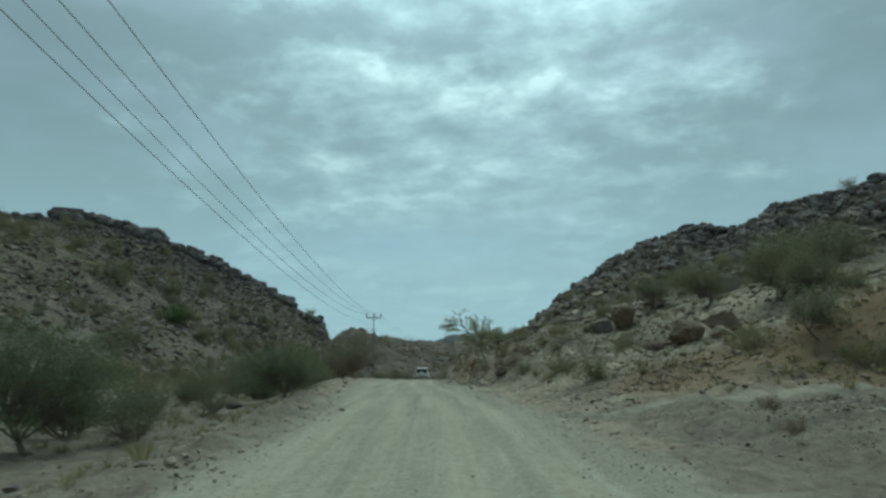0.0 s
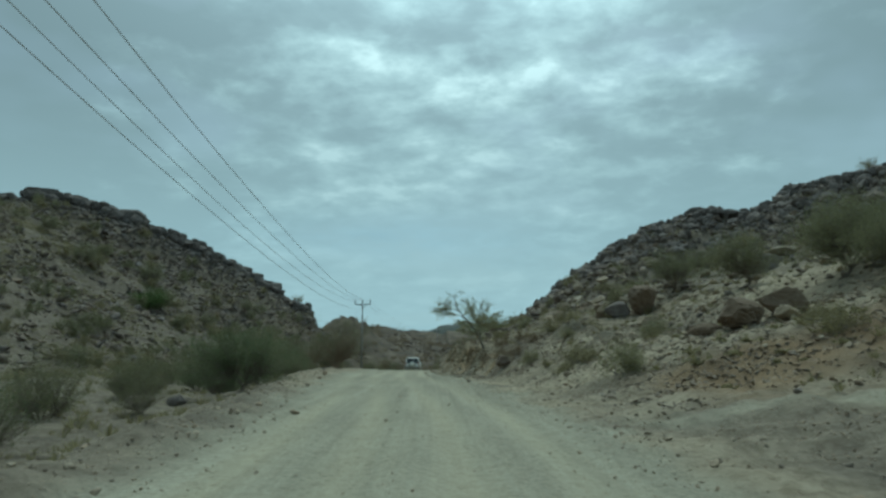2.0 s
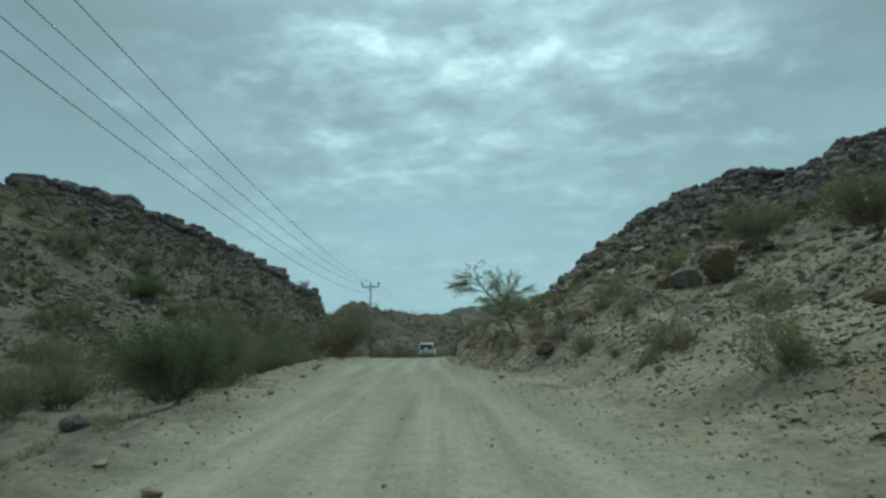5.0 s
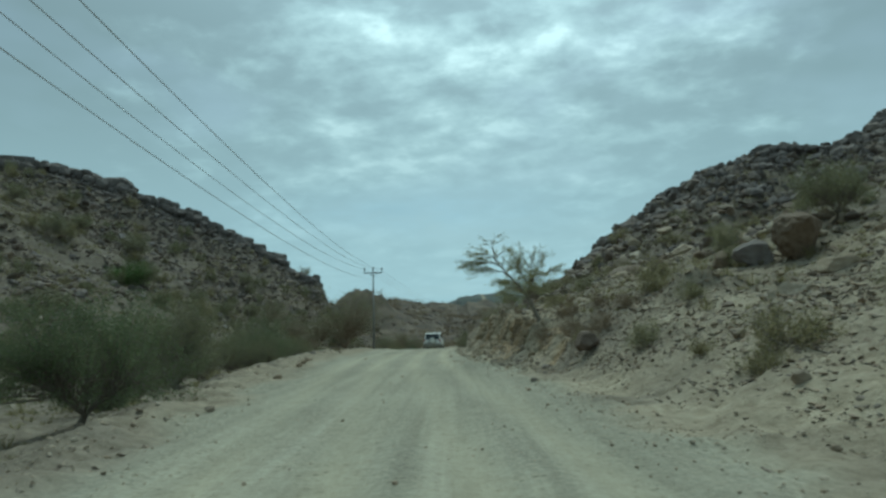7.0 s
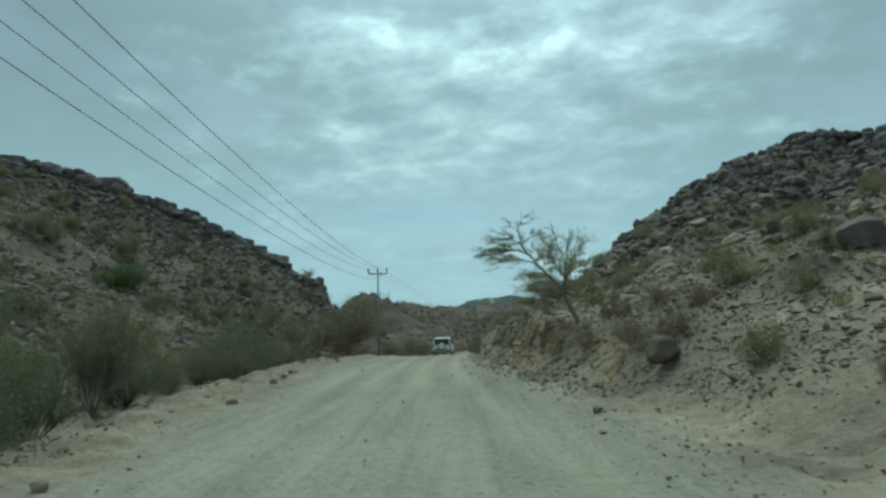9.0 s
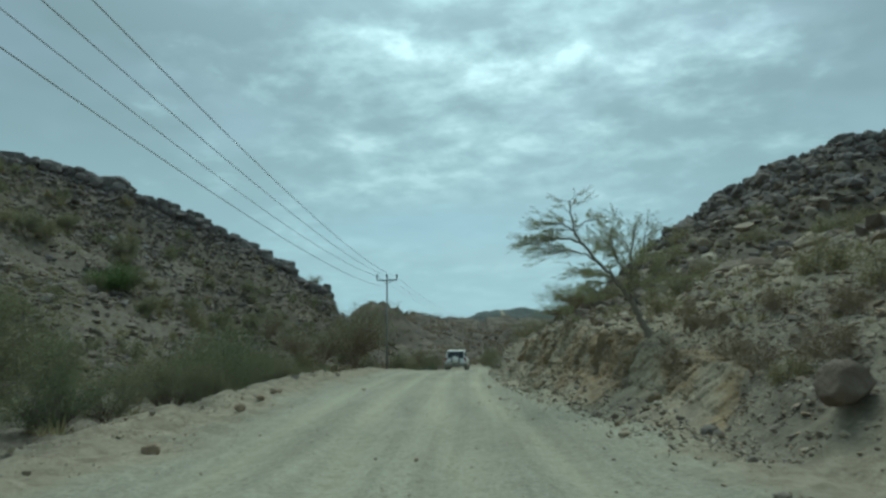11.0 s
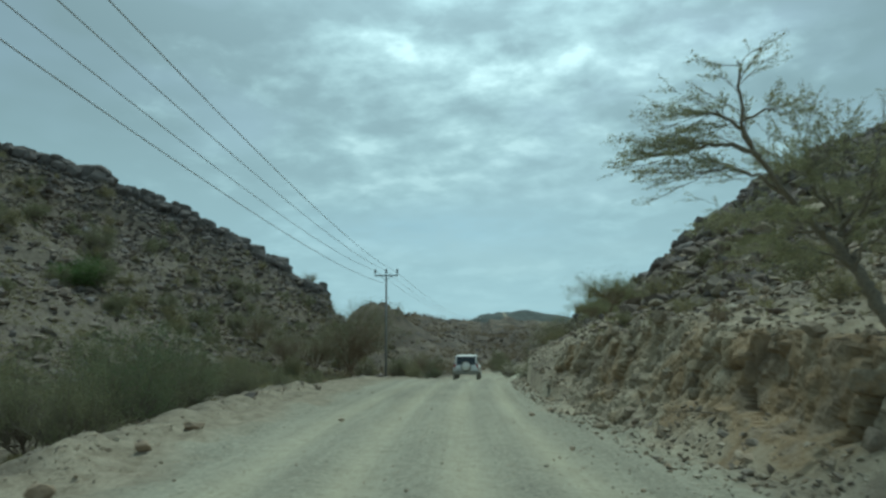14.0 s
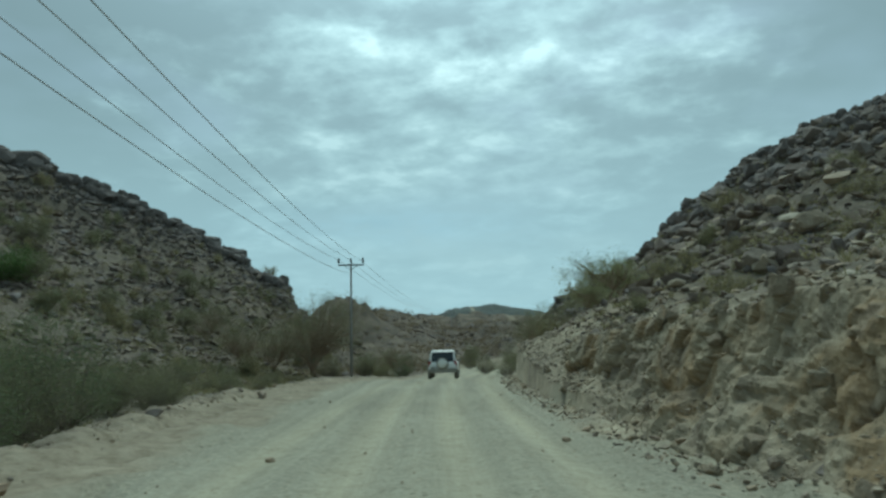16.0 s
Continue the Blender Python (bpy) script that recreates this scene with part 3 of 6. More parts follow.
    tagged(new("ground", me), "dry sandy valley floor with graded dirt road and rocky hillsides", "ground", kind="structure")


build_ground()

# ---- rocks ----


def ico(sub):
    bm = bmesh.new()
    bmesh.ops.create_icosphere(bm, subdivisions=sub, radius=1.0)
    v = np.array([p.co[:] for p in bm.verts])
    f = np.array([[q.index for q in p.verts] for p in bm.faces])
    bm.free()
    return v, f


ICO = {k: ico(k) for k in (1, 2, 3, 4)}
# the plainest stone, for gravel: eight corners
ICO[0] = (np.array([(x, y, z) for x in (-1, 1) for y in (-1, 1) for z in (-1, 1)]) * 0.64,
          np.array([(0, 1, 3), (0, 3, 2), (4, 6, 7), (4, 7, 5), (0, 4, 5), (0, 5, 1), (2, 3, 7), (2, 7, 6), (0, 2, 6), (0, 6, 4), (1, 5, 7), (1, 7, 3)]))


def rock_shape(rng, sub, cuts=9, blocky=0.42):
    """An angular stone: a ball cut back by random planes."""
    v, f = ICO[sub]
    v = v * (1 + 0.12 * rng.standard_normal((len(v), 1)) * (0.35 if sub > 2 else 1))
    for _ in range(cuts):
        n = rng.standard_normal(3)
        n /= np.linalg.norm(n)
        over = np.maximum(v @ n - rng.uniform(blocky, 0.8), 0)
        v = v - over[:, None] * n
    return v, f


def turns(rng, n, tilt):
    a, b, c = rng.uniform(0, 2 * np.pi, n), rng.normal(0, tilt, n), rng.normal(0, tilt, n)
    ca, sa, cb, sb, cc, sc = np.cos(a), np.sin(a), np.cos(b), np.sin(b), np.cos(c), np.sin(c)
    o, l = np.zeros(n), np.ones(n)
    rz = np.stack([ca, -sa, o, sa, ca, o, o, o, l], -1).reshape(n, 3, 3)
    rx = np.stack([l, o, o, o, cb, -sb, o, sb, cb], -1).reshape(n, 3, 3)
    ry = np.stack([cc, o, sc, o, l, o, -sc, o, cc], -1).reshape(n, 3, 3)
    return rz @ rx @ ry


def scatter(name, xy, size, mat, label, sub=1, flat=0.62, sunk=0.25, tilt=0.35, seed=1, variants=12, height=None):
    """Many stones in one mesh, lying on the ground at the given spots; small ones have fewer faces."""
    rng = np.random.default_rng(seed)
    n = len(xy)
    sc = size[:, None] * 0.5 * np.stack([rng.uniform(0.8, 1.35, n), rng.uniform(0.7, 1.1, n), flat * rng.uniform(0.7, 1.4, n)], -1)
    turn = turns(rng, n, tilt)
    z = (height or ground_z)(xy[:, 0], xy[:, 1]) + sc[:, 2] * (1 - 2 * sunk)
    at = np.concatenate([xy, z[:, None]], 1)
    far = np.hypot(xy[:, 0], xy[:, 1] - 25)
    plain = size < (0.09 + 0.0042 * far if sub == 1 else 0.0)
    verts, faces, done = [], [], 0
    for level, some in ((0, plain), (sub, ~plain)):
        k = int(some.sum())
        if not k:
            continue
        shapes = [rock_shape(rng, level) for _ in range(variants)]
        V, f = np.array([q[0] for q in shapes]), shapes[0][1]
        v = V[rng.integers(0, variants, k)] * sc[some][:, None, :]
        v = np.einsum("nij,nkj->nki", turn[some], v) + at[some][:, None, :]
        faces.append((f[None] + (done + np.arange(k) * V.shape[1])[:, None, None]).reshape(-1, 3))
        verts.append(v.reshape(-1, 3))
        done += len(verts[-1])
    ob = new(name, mesh_of(name, np.concatenate(verts), np.concatenate(faces), mat))
    return tagged(ob, label, "rocks", kind="stuff")


def area(rng, n, x0, x1, y0, y1):
    return np.stack([rng.uniform(x0, x1, n), rng.uniform(y0, y1, n)], -1)


def sizes(rng, n, median, spread, top):
    return np.minimum(median * np.exp(rng.normal(0, spread, n)), top)


def left_rocks():
    rng = np.random.default_rng(21)
    p = area(rng, 125000, -112, -12, 62, 172)
    d = (-p[:, 0] - 30) * 0.957 + (p[:, 1] - 87) * 0.289
    q2 = -0.39 * p[:, 0] + 0.92 * p[:, 1] - 163
    seen = (p[:, 0] - 1.3) / (p[:, 1] - 2) > -0.78
    clump = fbm(p[:, 0], p[:, 1], 6, 111, 4)
    streak = fbm(0.75 * p[:, 0] + 0.62 * p[:, 1], 0.35 * (0.62 * p[:, 0] - 0.75 * p[:, 1]), 9, 113, 4)
    near_top = ss(-16, -2, q2)
    keep = (d > -16) & (q2 < 2) & seen & (rng.uniform(-0.5, 0.5, len(p)) < clump + 0.1 - 0.34 * ss(0.05, 0.3, streak) * (1 - near_top) + 0.12 * near_top - 0.2 * ss(0, -14, d)) & ((p[:, 0] < -20) | (p[:, 1] < 145))
    p, near_top, d = p[keep], near_top[keep], d[keep]
    r = rng.uniform(0, 1, len(p))
    dark = r < 0.26 + 0.6 * near_top
    grey = ~dark & (r > 0.9)
    brown = ~dark & ~grey
    sz = sizes(rng, len(p), 0.42, 0.62, 1.9) * (0.65 + 0.35 * ss(-12, 4, d)) * (1 + 0.25 * near_top)
    big = sz > 0.2
    dark, grey, brown = dark & big, grey & big, brown & big
    scatter("hillside_rocks", p[grey], sz[grey], ROCK_HILL, "grey and brown angular boulders strewn over the hillside", seed=3, flat=0.34, sunk=0.42)
    scatter("hillside_rocks", p[brown], sz[brown], ROCK_SLOPE, "purplish brown flat boulders strewn over the hillside", seed=4, flat=0.36, sunk=0.4)
    scatter("hillside_rocks", p[dark], sz[dark] * 1.05, ROCK_DARK, "dark weathered boulders strewn under the crest", seed=2, flat=0.42, sunk=0.38)
    n = 2800
    x = rng.uniform(-118, -25.0, n)
    off = rng.normal(-1.6, 1.5, n)
    c = np.stack([x - 0.39 * off, (163 + 0.39 * x) / 0.92 + 0.92 * off], -1)
    scatter("ridge_rocks", c, sizes(rng, n, 0.8, 0.5, 1.9), ROCK_CREST, "dark weathered rock debris along the hill crest", flat=0.6, sunk=0.45, seed=5)


def right_rocks():
    rng = np.random.default_rng(31)
    p = area(rng, 230000, 3, 96, 8, 136)
    X = p[:, 0] - toe_x(p[:, 1]) - bank_w(p[:, 1])
    q = 0.68 * p[:, 0] + 0.73 * p[:, 1] - 106
    clump = fbm(p[:, 0], 0.55 * p[:, 1], 4.0, 121, 4)
    high = ss(-42, -10, q + 12 * fbm(p[:, 0], p[:, 1], 16, 123, 3))
    lim = (p[:, 0] < 16 + 1.0 * p[:, 1])
    low_fan = ss(70, 56, p[:, 1]) * ss(16, 10, X)
    keep = (X > 0.3) & (q < 2) & lim & ((p[:, 1] > 53) | (X > 1.2) | (rng.uniform(0, 1, len(p)) < 0.3)) & (rng.uniform(-0.5, 0.62, len(p)) < clump - 0.2 + 0.42 * high - 0.26 * low_fan + 0.08 * ss(54, 64, p[:, 1]))
    p, high, X, q = p[keep], high[keep], X[keep], q[keep]
    near = ss(70, 25, p[:, 1])
    sz = np.minimum(sizes(rng, len(p), 0.27, 0.78, 1.9), 1.9 - 1.65 * ss(60, 54, p[:, 1]) * ss(9, 3, X)) * (1 - 0.5 * near) * (0.5 + 0.5 * ss(1, 6, X)) * (0.85 + 0.4 * high)
    r = rng.uniform(0, 1, len(p))
    dark, brown = r < 0.06 + 0.74 * ss(-30, -6, q + 8 * fbm(p[:, 0], p[:, 1], 10, 127, 3)), r > 0.76 - 0.45 * np.maximum(high, 0.9 * ss(54, 62, p[:, 1]))
    tan = ~dark & ~brown
    grey = rng.uniform(0, 1, len(p)) < 0.55
    scatter("hillside_rocks", p[tan & ~grey], sz[tan & ~grey], ROCK_TAN, "tan angular boulders strewn over the hillside", seed=7, flat=0.52, sunk=0.3)
    scatter("hillside_rocks", p[tan & grey], sz[tan & grey], ROCK_HILL, "grey and brown angular boulders strewn over the hillside", seed=6, flat=0.52, sunk=0.3)
    scatter("hillside_rocks", p[brown & ~dark], sz[brown & ~dark], ROCK_SLOPE, "brown boulders strewn over the hillside", seed=8, flat=0.52, sunk=0.3)
    scatter("hillside_rocks", p[dark], sz[dark], ROCK_DARK, "dark boulders near the crest of the hillside", seed=9, flat=0.7)
    n = 1300
    x = rng.uniform(14, 86, n)
    off = rng.normal(-1.5, 2.2, n)
    c = np.stack([x + 0.68 * off, (106 - 0.68 * x) / 0.73 + 0.73 * off], -1)
    scatter("ridge_rocks", c, sizes(rng, n, 0.6, 0.45, 1.4), ROCK_CREST, "dark weathered boulders along the hill crest", flat=0.8, sunk=0.36, seed=10)


def road_stones():
    rng = np.random.default_rng(41)
    p = area(rng, 130000, -12, 12, 3, 90)
    u = p[:, 0] - road_x(p[:, 1])
    edge = np.where(u > 0, u - 3.2, -u - half_left(p[:, 1]) + 0.8)
    chance = 0.03 + 0.5 * np.exp(-((edge - 0.6) / 1.1) ** 2) + 0.16 * (edge > 0.5) + 0.05 * np.exp(-((u + 0.1) / 0.35) ** 2)
    keep = (rng.uniform(0, 1, len(p)) < chance * (0.8 + 1.2 * fbm(p[:, 0], p[:, 1], 3, 131, 3))) & (p[:, 0] < toe_x(p[:, 1]) + 5)
    p = p[keep]
    sz = sizes(rng, len(p), 0.03, 0.5, 0.1)
    g = rng.uniform(0, 1, len(p)) < 0.96
    scatter("roadside_gravel", p[g], sz[g], ROCK_TAN, "loose tan gravel along the dirt road", sub=1, seed=11)
    scatter("roadside_gravel", p[~g], sz[~g] * 0.9, ROCK_BROWN, "loose dark gravel along the dirt road", sub=1, seed=12)
    p = area(rng, 64000, 1, 8, 44, 90)
    X = p[:, 0] - toe_x(p[:, 1])
    keep = (X > -0.9) & (X < 2.6) & (rng.uniform(0, 1, len(p)) < np.where(X < 0.6, 0.62 - 0.45 * ss(0.2, -0.7, X), 0.1))
    p = p[keep]
    sz = sizes(rng, len(p), 0.055, 0.6, 0.3)
    g = rng.uniform(0, 1, len(p)) < 0.45
    scatter("fallen_rubble", p[g], sz[g], ROCK_HILL, "broken grey rock rubble at the foot of the road cutting", sub=1, seed=13, sunk=0.25, flat=0.55, height=cut_z)
    scatter("fallen_rubble", p[~g], sz[~g], ROCK_TAN, "broken tan rock rubble at the foot of the road cutting", sub=1, seed=16, sunk=0.32, flat=0.45, height=cut_z)


def berm_stones():
    """Coarser stones thrown up along both edges of the graded road."""
    rng = np.random.default_rng(43)
    p = area(rng, 26000, -12, 9, 3, 100)
    L = -(p[:, 0] - road_x(p[:, 1])) - half_left(p[:, 1])
    X = p[:, 0] - toe_x(p[:, 1])
    lump = fbm(p[:, 0], p[:, 1], 1.5, 161, 3)
    left = (L > -0.7) & (L < 2.4) & (rng.uniform(-0.4, 0.6, len(p)) < lump + 0.1 - 0.12 * np.abs(L - 0.3))
    right = (X > -1.4) & (X < 0.6) & (p[:, 1] < 50) & (rng.uniform(-0.4, 0.6, len(p)) < lump - 0.1)
    p = p[left | right]
    sz = sizes(rng, len(p), 0.075, 0.5, 0.3)
    g = rng.uniform(0, 1, len(p)) < 0.6
    scatter("berm_stones", p[g], sz[g], ROCK_TAN, "tan stones in the loose bank along the road", seed=17, sunk=0.3, flat=0.55)
    scatter("berm_stones", p[~g], sz[~g], ROCK_HILL, "grey stones in the loose bank along the road", seed=18, sunk=0.3, flat=0.55)


CUT_T, CUT_RUN, CUT_RISE = (0.0, 0.36, 0.84, 1.0), (-0.15, 0.46, 0.84, 1.55), (0.0, 0.4, 1.0, 1.0)


def cut_height(y):
    return bank_h(y) * ss(45.5, 48.5, y) * ss(88, 83, y)


def cut_z(x, y):
    """Top of the loose foot and rock face of the road cutting, or of the ground."""
    run = (x - toe_x(y) - 0.12) / bank_w(y)
    rise = np.interp(run, CUT_RUN, CUT_RISE)
    face = road_z(y) - 0.12 + (cut_height(y) + 0.16) * rise
    g = ground_z(x, y)
    return np.where((y > 46) & (y < 87) & (run > CUT_RUN[0]) & (run < 1.0), np.maximum(face, g), g)


def fan_gravel():
    """Fine flat gravel lying in streaks down the sandy slope."""
    rng = np.random.default_rng(49)
    p = area(rng, 90000, 4, 20, 24, 52)
    X = p[:, 0] - toe_x(p[:, 1])
    run = fbm(0.35 * p[:, 0], p[:, 1], 1.1, 157, 4)
    p = p[(X > 0.7) & (X < 11) & (rng.uniform(-0.4, 0.6, len(p)) < run - 0.05)]
    sz = sizes(rng, len(p), 0.085, 0.45, 0.26)
    g = rng.uniform(0, 1, len(p)) < 0.6
    scatter("slope_gravel", p[g], sz[g], ROCK_HILL, "fine grey gravel streaked over the sandy slope", seed=26, flat=0.3, sunk=0.35)
    scatter("slope_gravel", p[~g], sz[~g], ROCK_BROWN, "fine brown gravel streaked over the sandy slope", seed=27, flat=0.3, sunk=0.35)


def slope_rubble():
    rng = np.random.default_rng(47)
    p = area(rng, 150000, 3, 24, 6, 92)
    X = p[:, 0] - toe_x(p[:, 1])
    lump = fbm(p[:, 0], 0.5 * p[:, 1], 2.0, 151, 4)
    keep = (X > 0.1) & (X < 13) & (rng.uniform(-0.45, 0.5, len(p)) < lump - 0.15 + 0.12 * ss(44, 52, p[:, 1]) + 0.2 * ss(44, 48, p[:, 1]) * ss(58, 53, p[:, 1]) * ss(1.2, 2.0, X) * ss(7, 4, X) + 0.16 * ss(31, 28, p[:, 1] + 0.1 * (p[:, 0] - 8)) * ss(8, 10, p[:, 0])) & (np.abs(p[:, 1] - 22.5 + 0.2 * (p[:, 0] - 8)) > 1.3)
    p = p[keep]
    sz = np.minimum(sizes(rng, len(p), 0.1, 0.7, 0.6), 0.16 + 0.5 * ss(1.5, 5, X[keep])) * (0.5 + 0.2 * ss(24, 34, p[:, 1]) + 0.25 * ss(52, 60, p[:, 1]))
    r = rng.uniform(0, 1, len(p))
    for lo, hi, mat, word, seed in ((0, 0.5, ROCK_TAN, "tan", 14), (0.5, 0.78, ROCK_HILL, "grey", 19), (0.78, 1.1, ROCK_BROWN, "brown", 15)):
        g = (r >= lo) & (r < hi)
        scatter("slope_rubble", p[g], sz[g], mat, "small %s rubble on the slope beside the road" % word, seed=seed, flat=0.34, sunk=0.38)


def far_rocks():
    """Broken rock on the knolls and ridges at the head of the valley."""
    rng = np.random.default_rng(53)
    p = np.concatenate([area(rng, 9000, -70, 60, 150, 330), area(rng, 2500, -120, 140, 330, 560)])
    keep = (rng.uniform(-0.45, 0.5, len(p)) < fbm(p[:, 0], p[:, 1], 14, 161, 4) + 0.05) & (np.abs(p[:, 0] - road_x(p[:, 1])) > 6) & ((p[:, 0] > -24) | (p[:, 1] > 190))
    p = p[keep]
    sz = sizes(rng, len(p), 0.6, 0.5, 1.7) * (1 + p[:, 1] / 600)
    half = rng.uniform(0, 1, len(p)) < 0.6
    scatter("far_rocks", p[half], sz[half], ROCK_SLOPE, "brown broken rocks on the slopes up the valley", seed=24, flat=0.5, sunk=0.35)
    scatter("far_rocks", p[~half], sz[~half], ROCK_DARK, "dark broken rocks on the slopes up the valley", seed=25, flat=0.55, sunk=0.35)


left_rocks()
far_rocks()
fan_gravel()
slope_rubble()
right_rocks()
road_stones()
berm_stones()


def boulder(x, y, w, d, h, mat, label, seed, sunk=0.15, rot=0.0, cuts=9, name="boulder", group="", worn=False):
    """One stone of its own, with chipped faces and a rough skin."""
    rng = np.random.default_rng(seed)
    v, f = rock_shape(rng, 4 if w > 0.6 else 2, cuts, 0.5)
    if w > 0.6:
        for amp, k in ((0.07, 2.3), (0.03, 6.0)):
            off = np.array([noise.noise(Vector(p * k) + Vector((seed, 0, 0))) for p in v])
            v = v * (1 + amp * off)[:, None]
    v = v * np.array([w, d, h]) * 0.5 / np.abs(v).max(0)
    c, s_ = math.cos(rot), math.sin(rot)
    v = np.stack([v[:, 0] * c - v[:, 1] * s_, v[:, 0] * s_ + v[:, 1] * c, v[:, 2] + h * (0.5 - sunk)], -1)
    ob = new(name, mesh_of(name, v, f, mat, worn))
    ob.location = (x, y, gz(x, y))
    return tagged(ob, label, "boulder" if w > 0.6 else "stone", group)


boulder(14.2, 48.5, 2.1, 2.0, 2.2, ROCK_RED, "large rounded brown boulder on the rocky slope", 101, 0.14, 0.4, 9)
boulder(13.0, 49.6, 1.9, 1.5, 1.15, ROCK_DARK, "dark broken rock below a large brown boulder", 117, 0.2, 0.9, 11)
boulder(12.1, 50.8, 1.0, 0.9, 0.8, ROCK_BROWN, "dark broken boulder beside a larger one", 102, 0.2, 1.1)
boulder(12.1, 31.9, 1.7, 1.4, 1.3, ROCK_RED, "brown weathered boulder on the stony slope", 103, 0.15, 0.2, 6)
boulder(14.1, 32.6, 2.8, 1.8, 1.35, ROCK_RED, "large brown boulder with a flat top", 104, 0.25, 0.9, 6)
boulder(13.4, 31.0, 0.9, 0.8, 0.6, ROCK_TAN, "grey boulder wedged between larger ones", 105)
boulder(11.1, 32.4, 1.4, 0.9, 0.6, ROCK_RED, "low reddish slab of rock on sand", 106, 0.2, 0.15, 8)
boulder(21.2, 48.0, 3.2, 2.2, 1.5, ROCK_DARK, "dark overhanging rock outcrop on the slope", 107, 0.25, 0.3)
boulder(24.4, 52.2, 3.0, 2.0, 0.9, ROCK_PALE, "pale flat rock slab on the hillside", 108, 0.3, 0.5)
boulder(5.25, 44.4, 0.82, 0.7, 0.68, ROCK_SLOPE, "dark brown boulder on the sandy road bank", 126, 0.04, 0.5, 6, worn=True)
boulder(10.0, 41.0, 1.6, 1.1, 0.8, ROCK_PALE, "pale sandy boulder on the slope", 110, 0.3)
boulder(12.9, 44.0, 1.3, 1.0, 0.8, ROCK_TAN, "grey tan boulder on the slope", 112, 0.25)
boulder(15.4, 78.8, 1.7, 1.3, 1.3, ROCK_TAN, "upright tan boulder on the rocky hillside", 113, 0.2)
boulder(18.2, 73.4, 2.2, 1.7, 1.5, ROCK_DARK, "dark boulder on the rocky hillside", 114, 0.2)
boulder(16.0, 66.0, 2.0, 1.5, 1.2, ROCK_TAN, "tan boulder on the rocky hillside", 115, 0.25)
boulder(11.6, 62.0, 1.5, 1.2, 0.9, ROCK_BROWN, "brown boulder above the road cutting", 116, 0.25)


def outcrop(x0, x1, crest, line, seed, rot, lift, deep, block, slabs=()):
    """A stretch of jointed rock along a hill crest: tilted angular blocks packed side by side up to the crest's height."""
    rng = np.random.default_rng(seed)
    root = tagged(new("rock_outcrop"), "dark jointed rock outcrop on the hill crest", "rock outcrop", "outcrops along the crests")
    xm = (x0 + x1) / 2
    base = Vector((xm, line(xm), float(np.interp(xm, *crest)) - 2.0))
    root.location = base
    rows = [(x, rng.uniform(0.75, 1.6) * block, rng.uniform(0.7, 1.25) * block, 0.0) for x in np.arange(x0, x1, 0.34 * block)]
    rows += [(x, w, h, up) for x, w, h, up in slabs]
    for k, (x, w, h, up) in enumerate(rows):
        v, f = ICO[3]
        p = 5.0 if up else rng.uniform(2.6, 5.0)
        v = v / (np.abs(v) ** p).sum(1, keepdims=True) ** (1 / p)
        for _ in range(9):
            n = rng.standard_normal(3)
            n /= np.linalg.norm(n)
            v = v - np.maximum(v @ n - rng.uniform(0.66, 1.0), 0)[:, None] * n
        v = v + 0.05 * np.stack([np.array([noise.noise(Vector(q * 2.7) + Vector((seed + 7.3 * k + a, 0, 0))) for q in v]) for a in (0, 31, 67)], -1)
        size = np.array([w, deep * rng.uniform(0.5, 0.9), h])
        v = v / np.abs(v).max(0) * size * 0.5
        back = 0.0 if up else rng.uniform(0, 1) ** 1.5
        fall = np.interp(x + 1.0, *crest) - np.interp(x - 1.0, *crest)
        dip = math.atan(-0.5 * fall) * (0.25 if up else 0.55) + rng.normal(0, 0.07)
        top = float(np.interp(x, *crest)) + (up or lift * (1 - 0.28 * rng.uniform(0, 1) - 0.9 * back))
        piece = part("block", mesh_of("block", v, f, ROCK_CREST), None, root)
        place = Vector((x, line(x) - back * deep * 0.7, top - h * 0.46)) - base
        piece.matrix_basis = Matrix.Translation(place) @ Matrix.Rotation(rot + rng.normal(0, 0.15), 4, "Z") @ pose(0, 0, 0, math.degrees(rng.normal(0, 0.08)), math.degrees(dip), 0)


def crest_line_left(x):
    return (163 + 0.39 * x) / 0.92 - 1.2


def crest_line_right(x):
    return (106 - 0.68 * x) / 0.73 - 0.8


SLABS = [(-61.4, 6.6, 3.8, 1.6), (-66.2, 4.6, 2.6, 1.1), (-70.6, 4.4, 2.3, 1.2), (-76.5, 6.4, 2.2, 1.4), (-33.2, 2.8, 2.1, 1.25), (-26.6, 2.2, 3.2, 1.1), (-48.6, 3.4, 1.9, 1.0), (-37.0, 3.2, 1.8, 1.1)]
for k, (x0, x1) in enumerate([(-104, -94), (-94, -85), (-85, -77), (-77, -70), (-70, -64.4), (-64.4, -58.6), (-58.6, -52.5), (-52.5, -46.5), (-46.5, -40.5), (-40.5, -35), (-35, -30.4), (-30.4, -25.6)]):
    outcrop(x0, x1, CREST_L, crest_line_left, 700 + k, 0.4, 1.25, 3.0, 1.9, [b for b in SLABS if x0 <= b[0] < x1])
SLABS = [(27.3, 1.6, 1.5, 0.45), (30.9, 1.9, 1.5, 0.65), (36.0, 2.2, 1.4, 0.75), (40.5, 2.8, 1.6, 0.9), (50.3, 2.4, 1.6, 0.9), (59.7, 2.6, 1.6, 0.85)]
for k, (x0, x1) in enumerate([(14, 20), (20, 26), (26, 30), (30, 35), (35, 40), (40, 45), (45, 50), (50, 56), (56, 62), (62, 69)]):
    outcrop(x0, x1, CREST_R, crest_line_right, 740 + k, -0.75, 0.5 + 0.25 * (x0 > 24), 2.2, 1.15, [b for b in SLABS if x0 <= b[0] < x1])
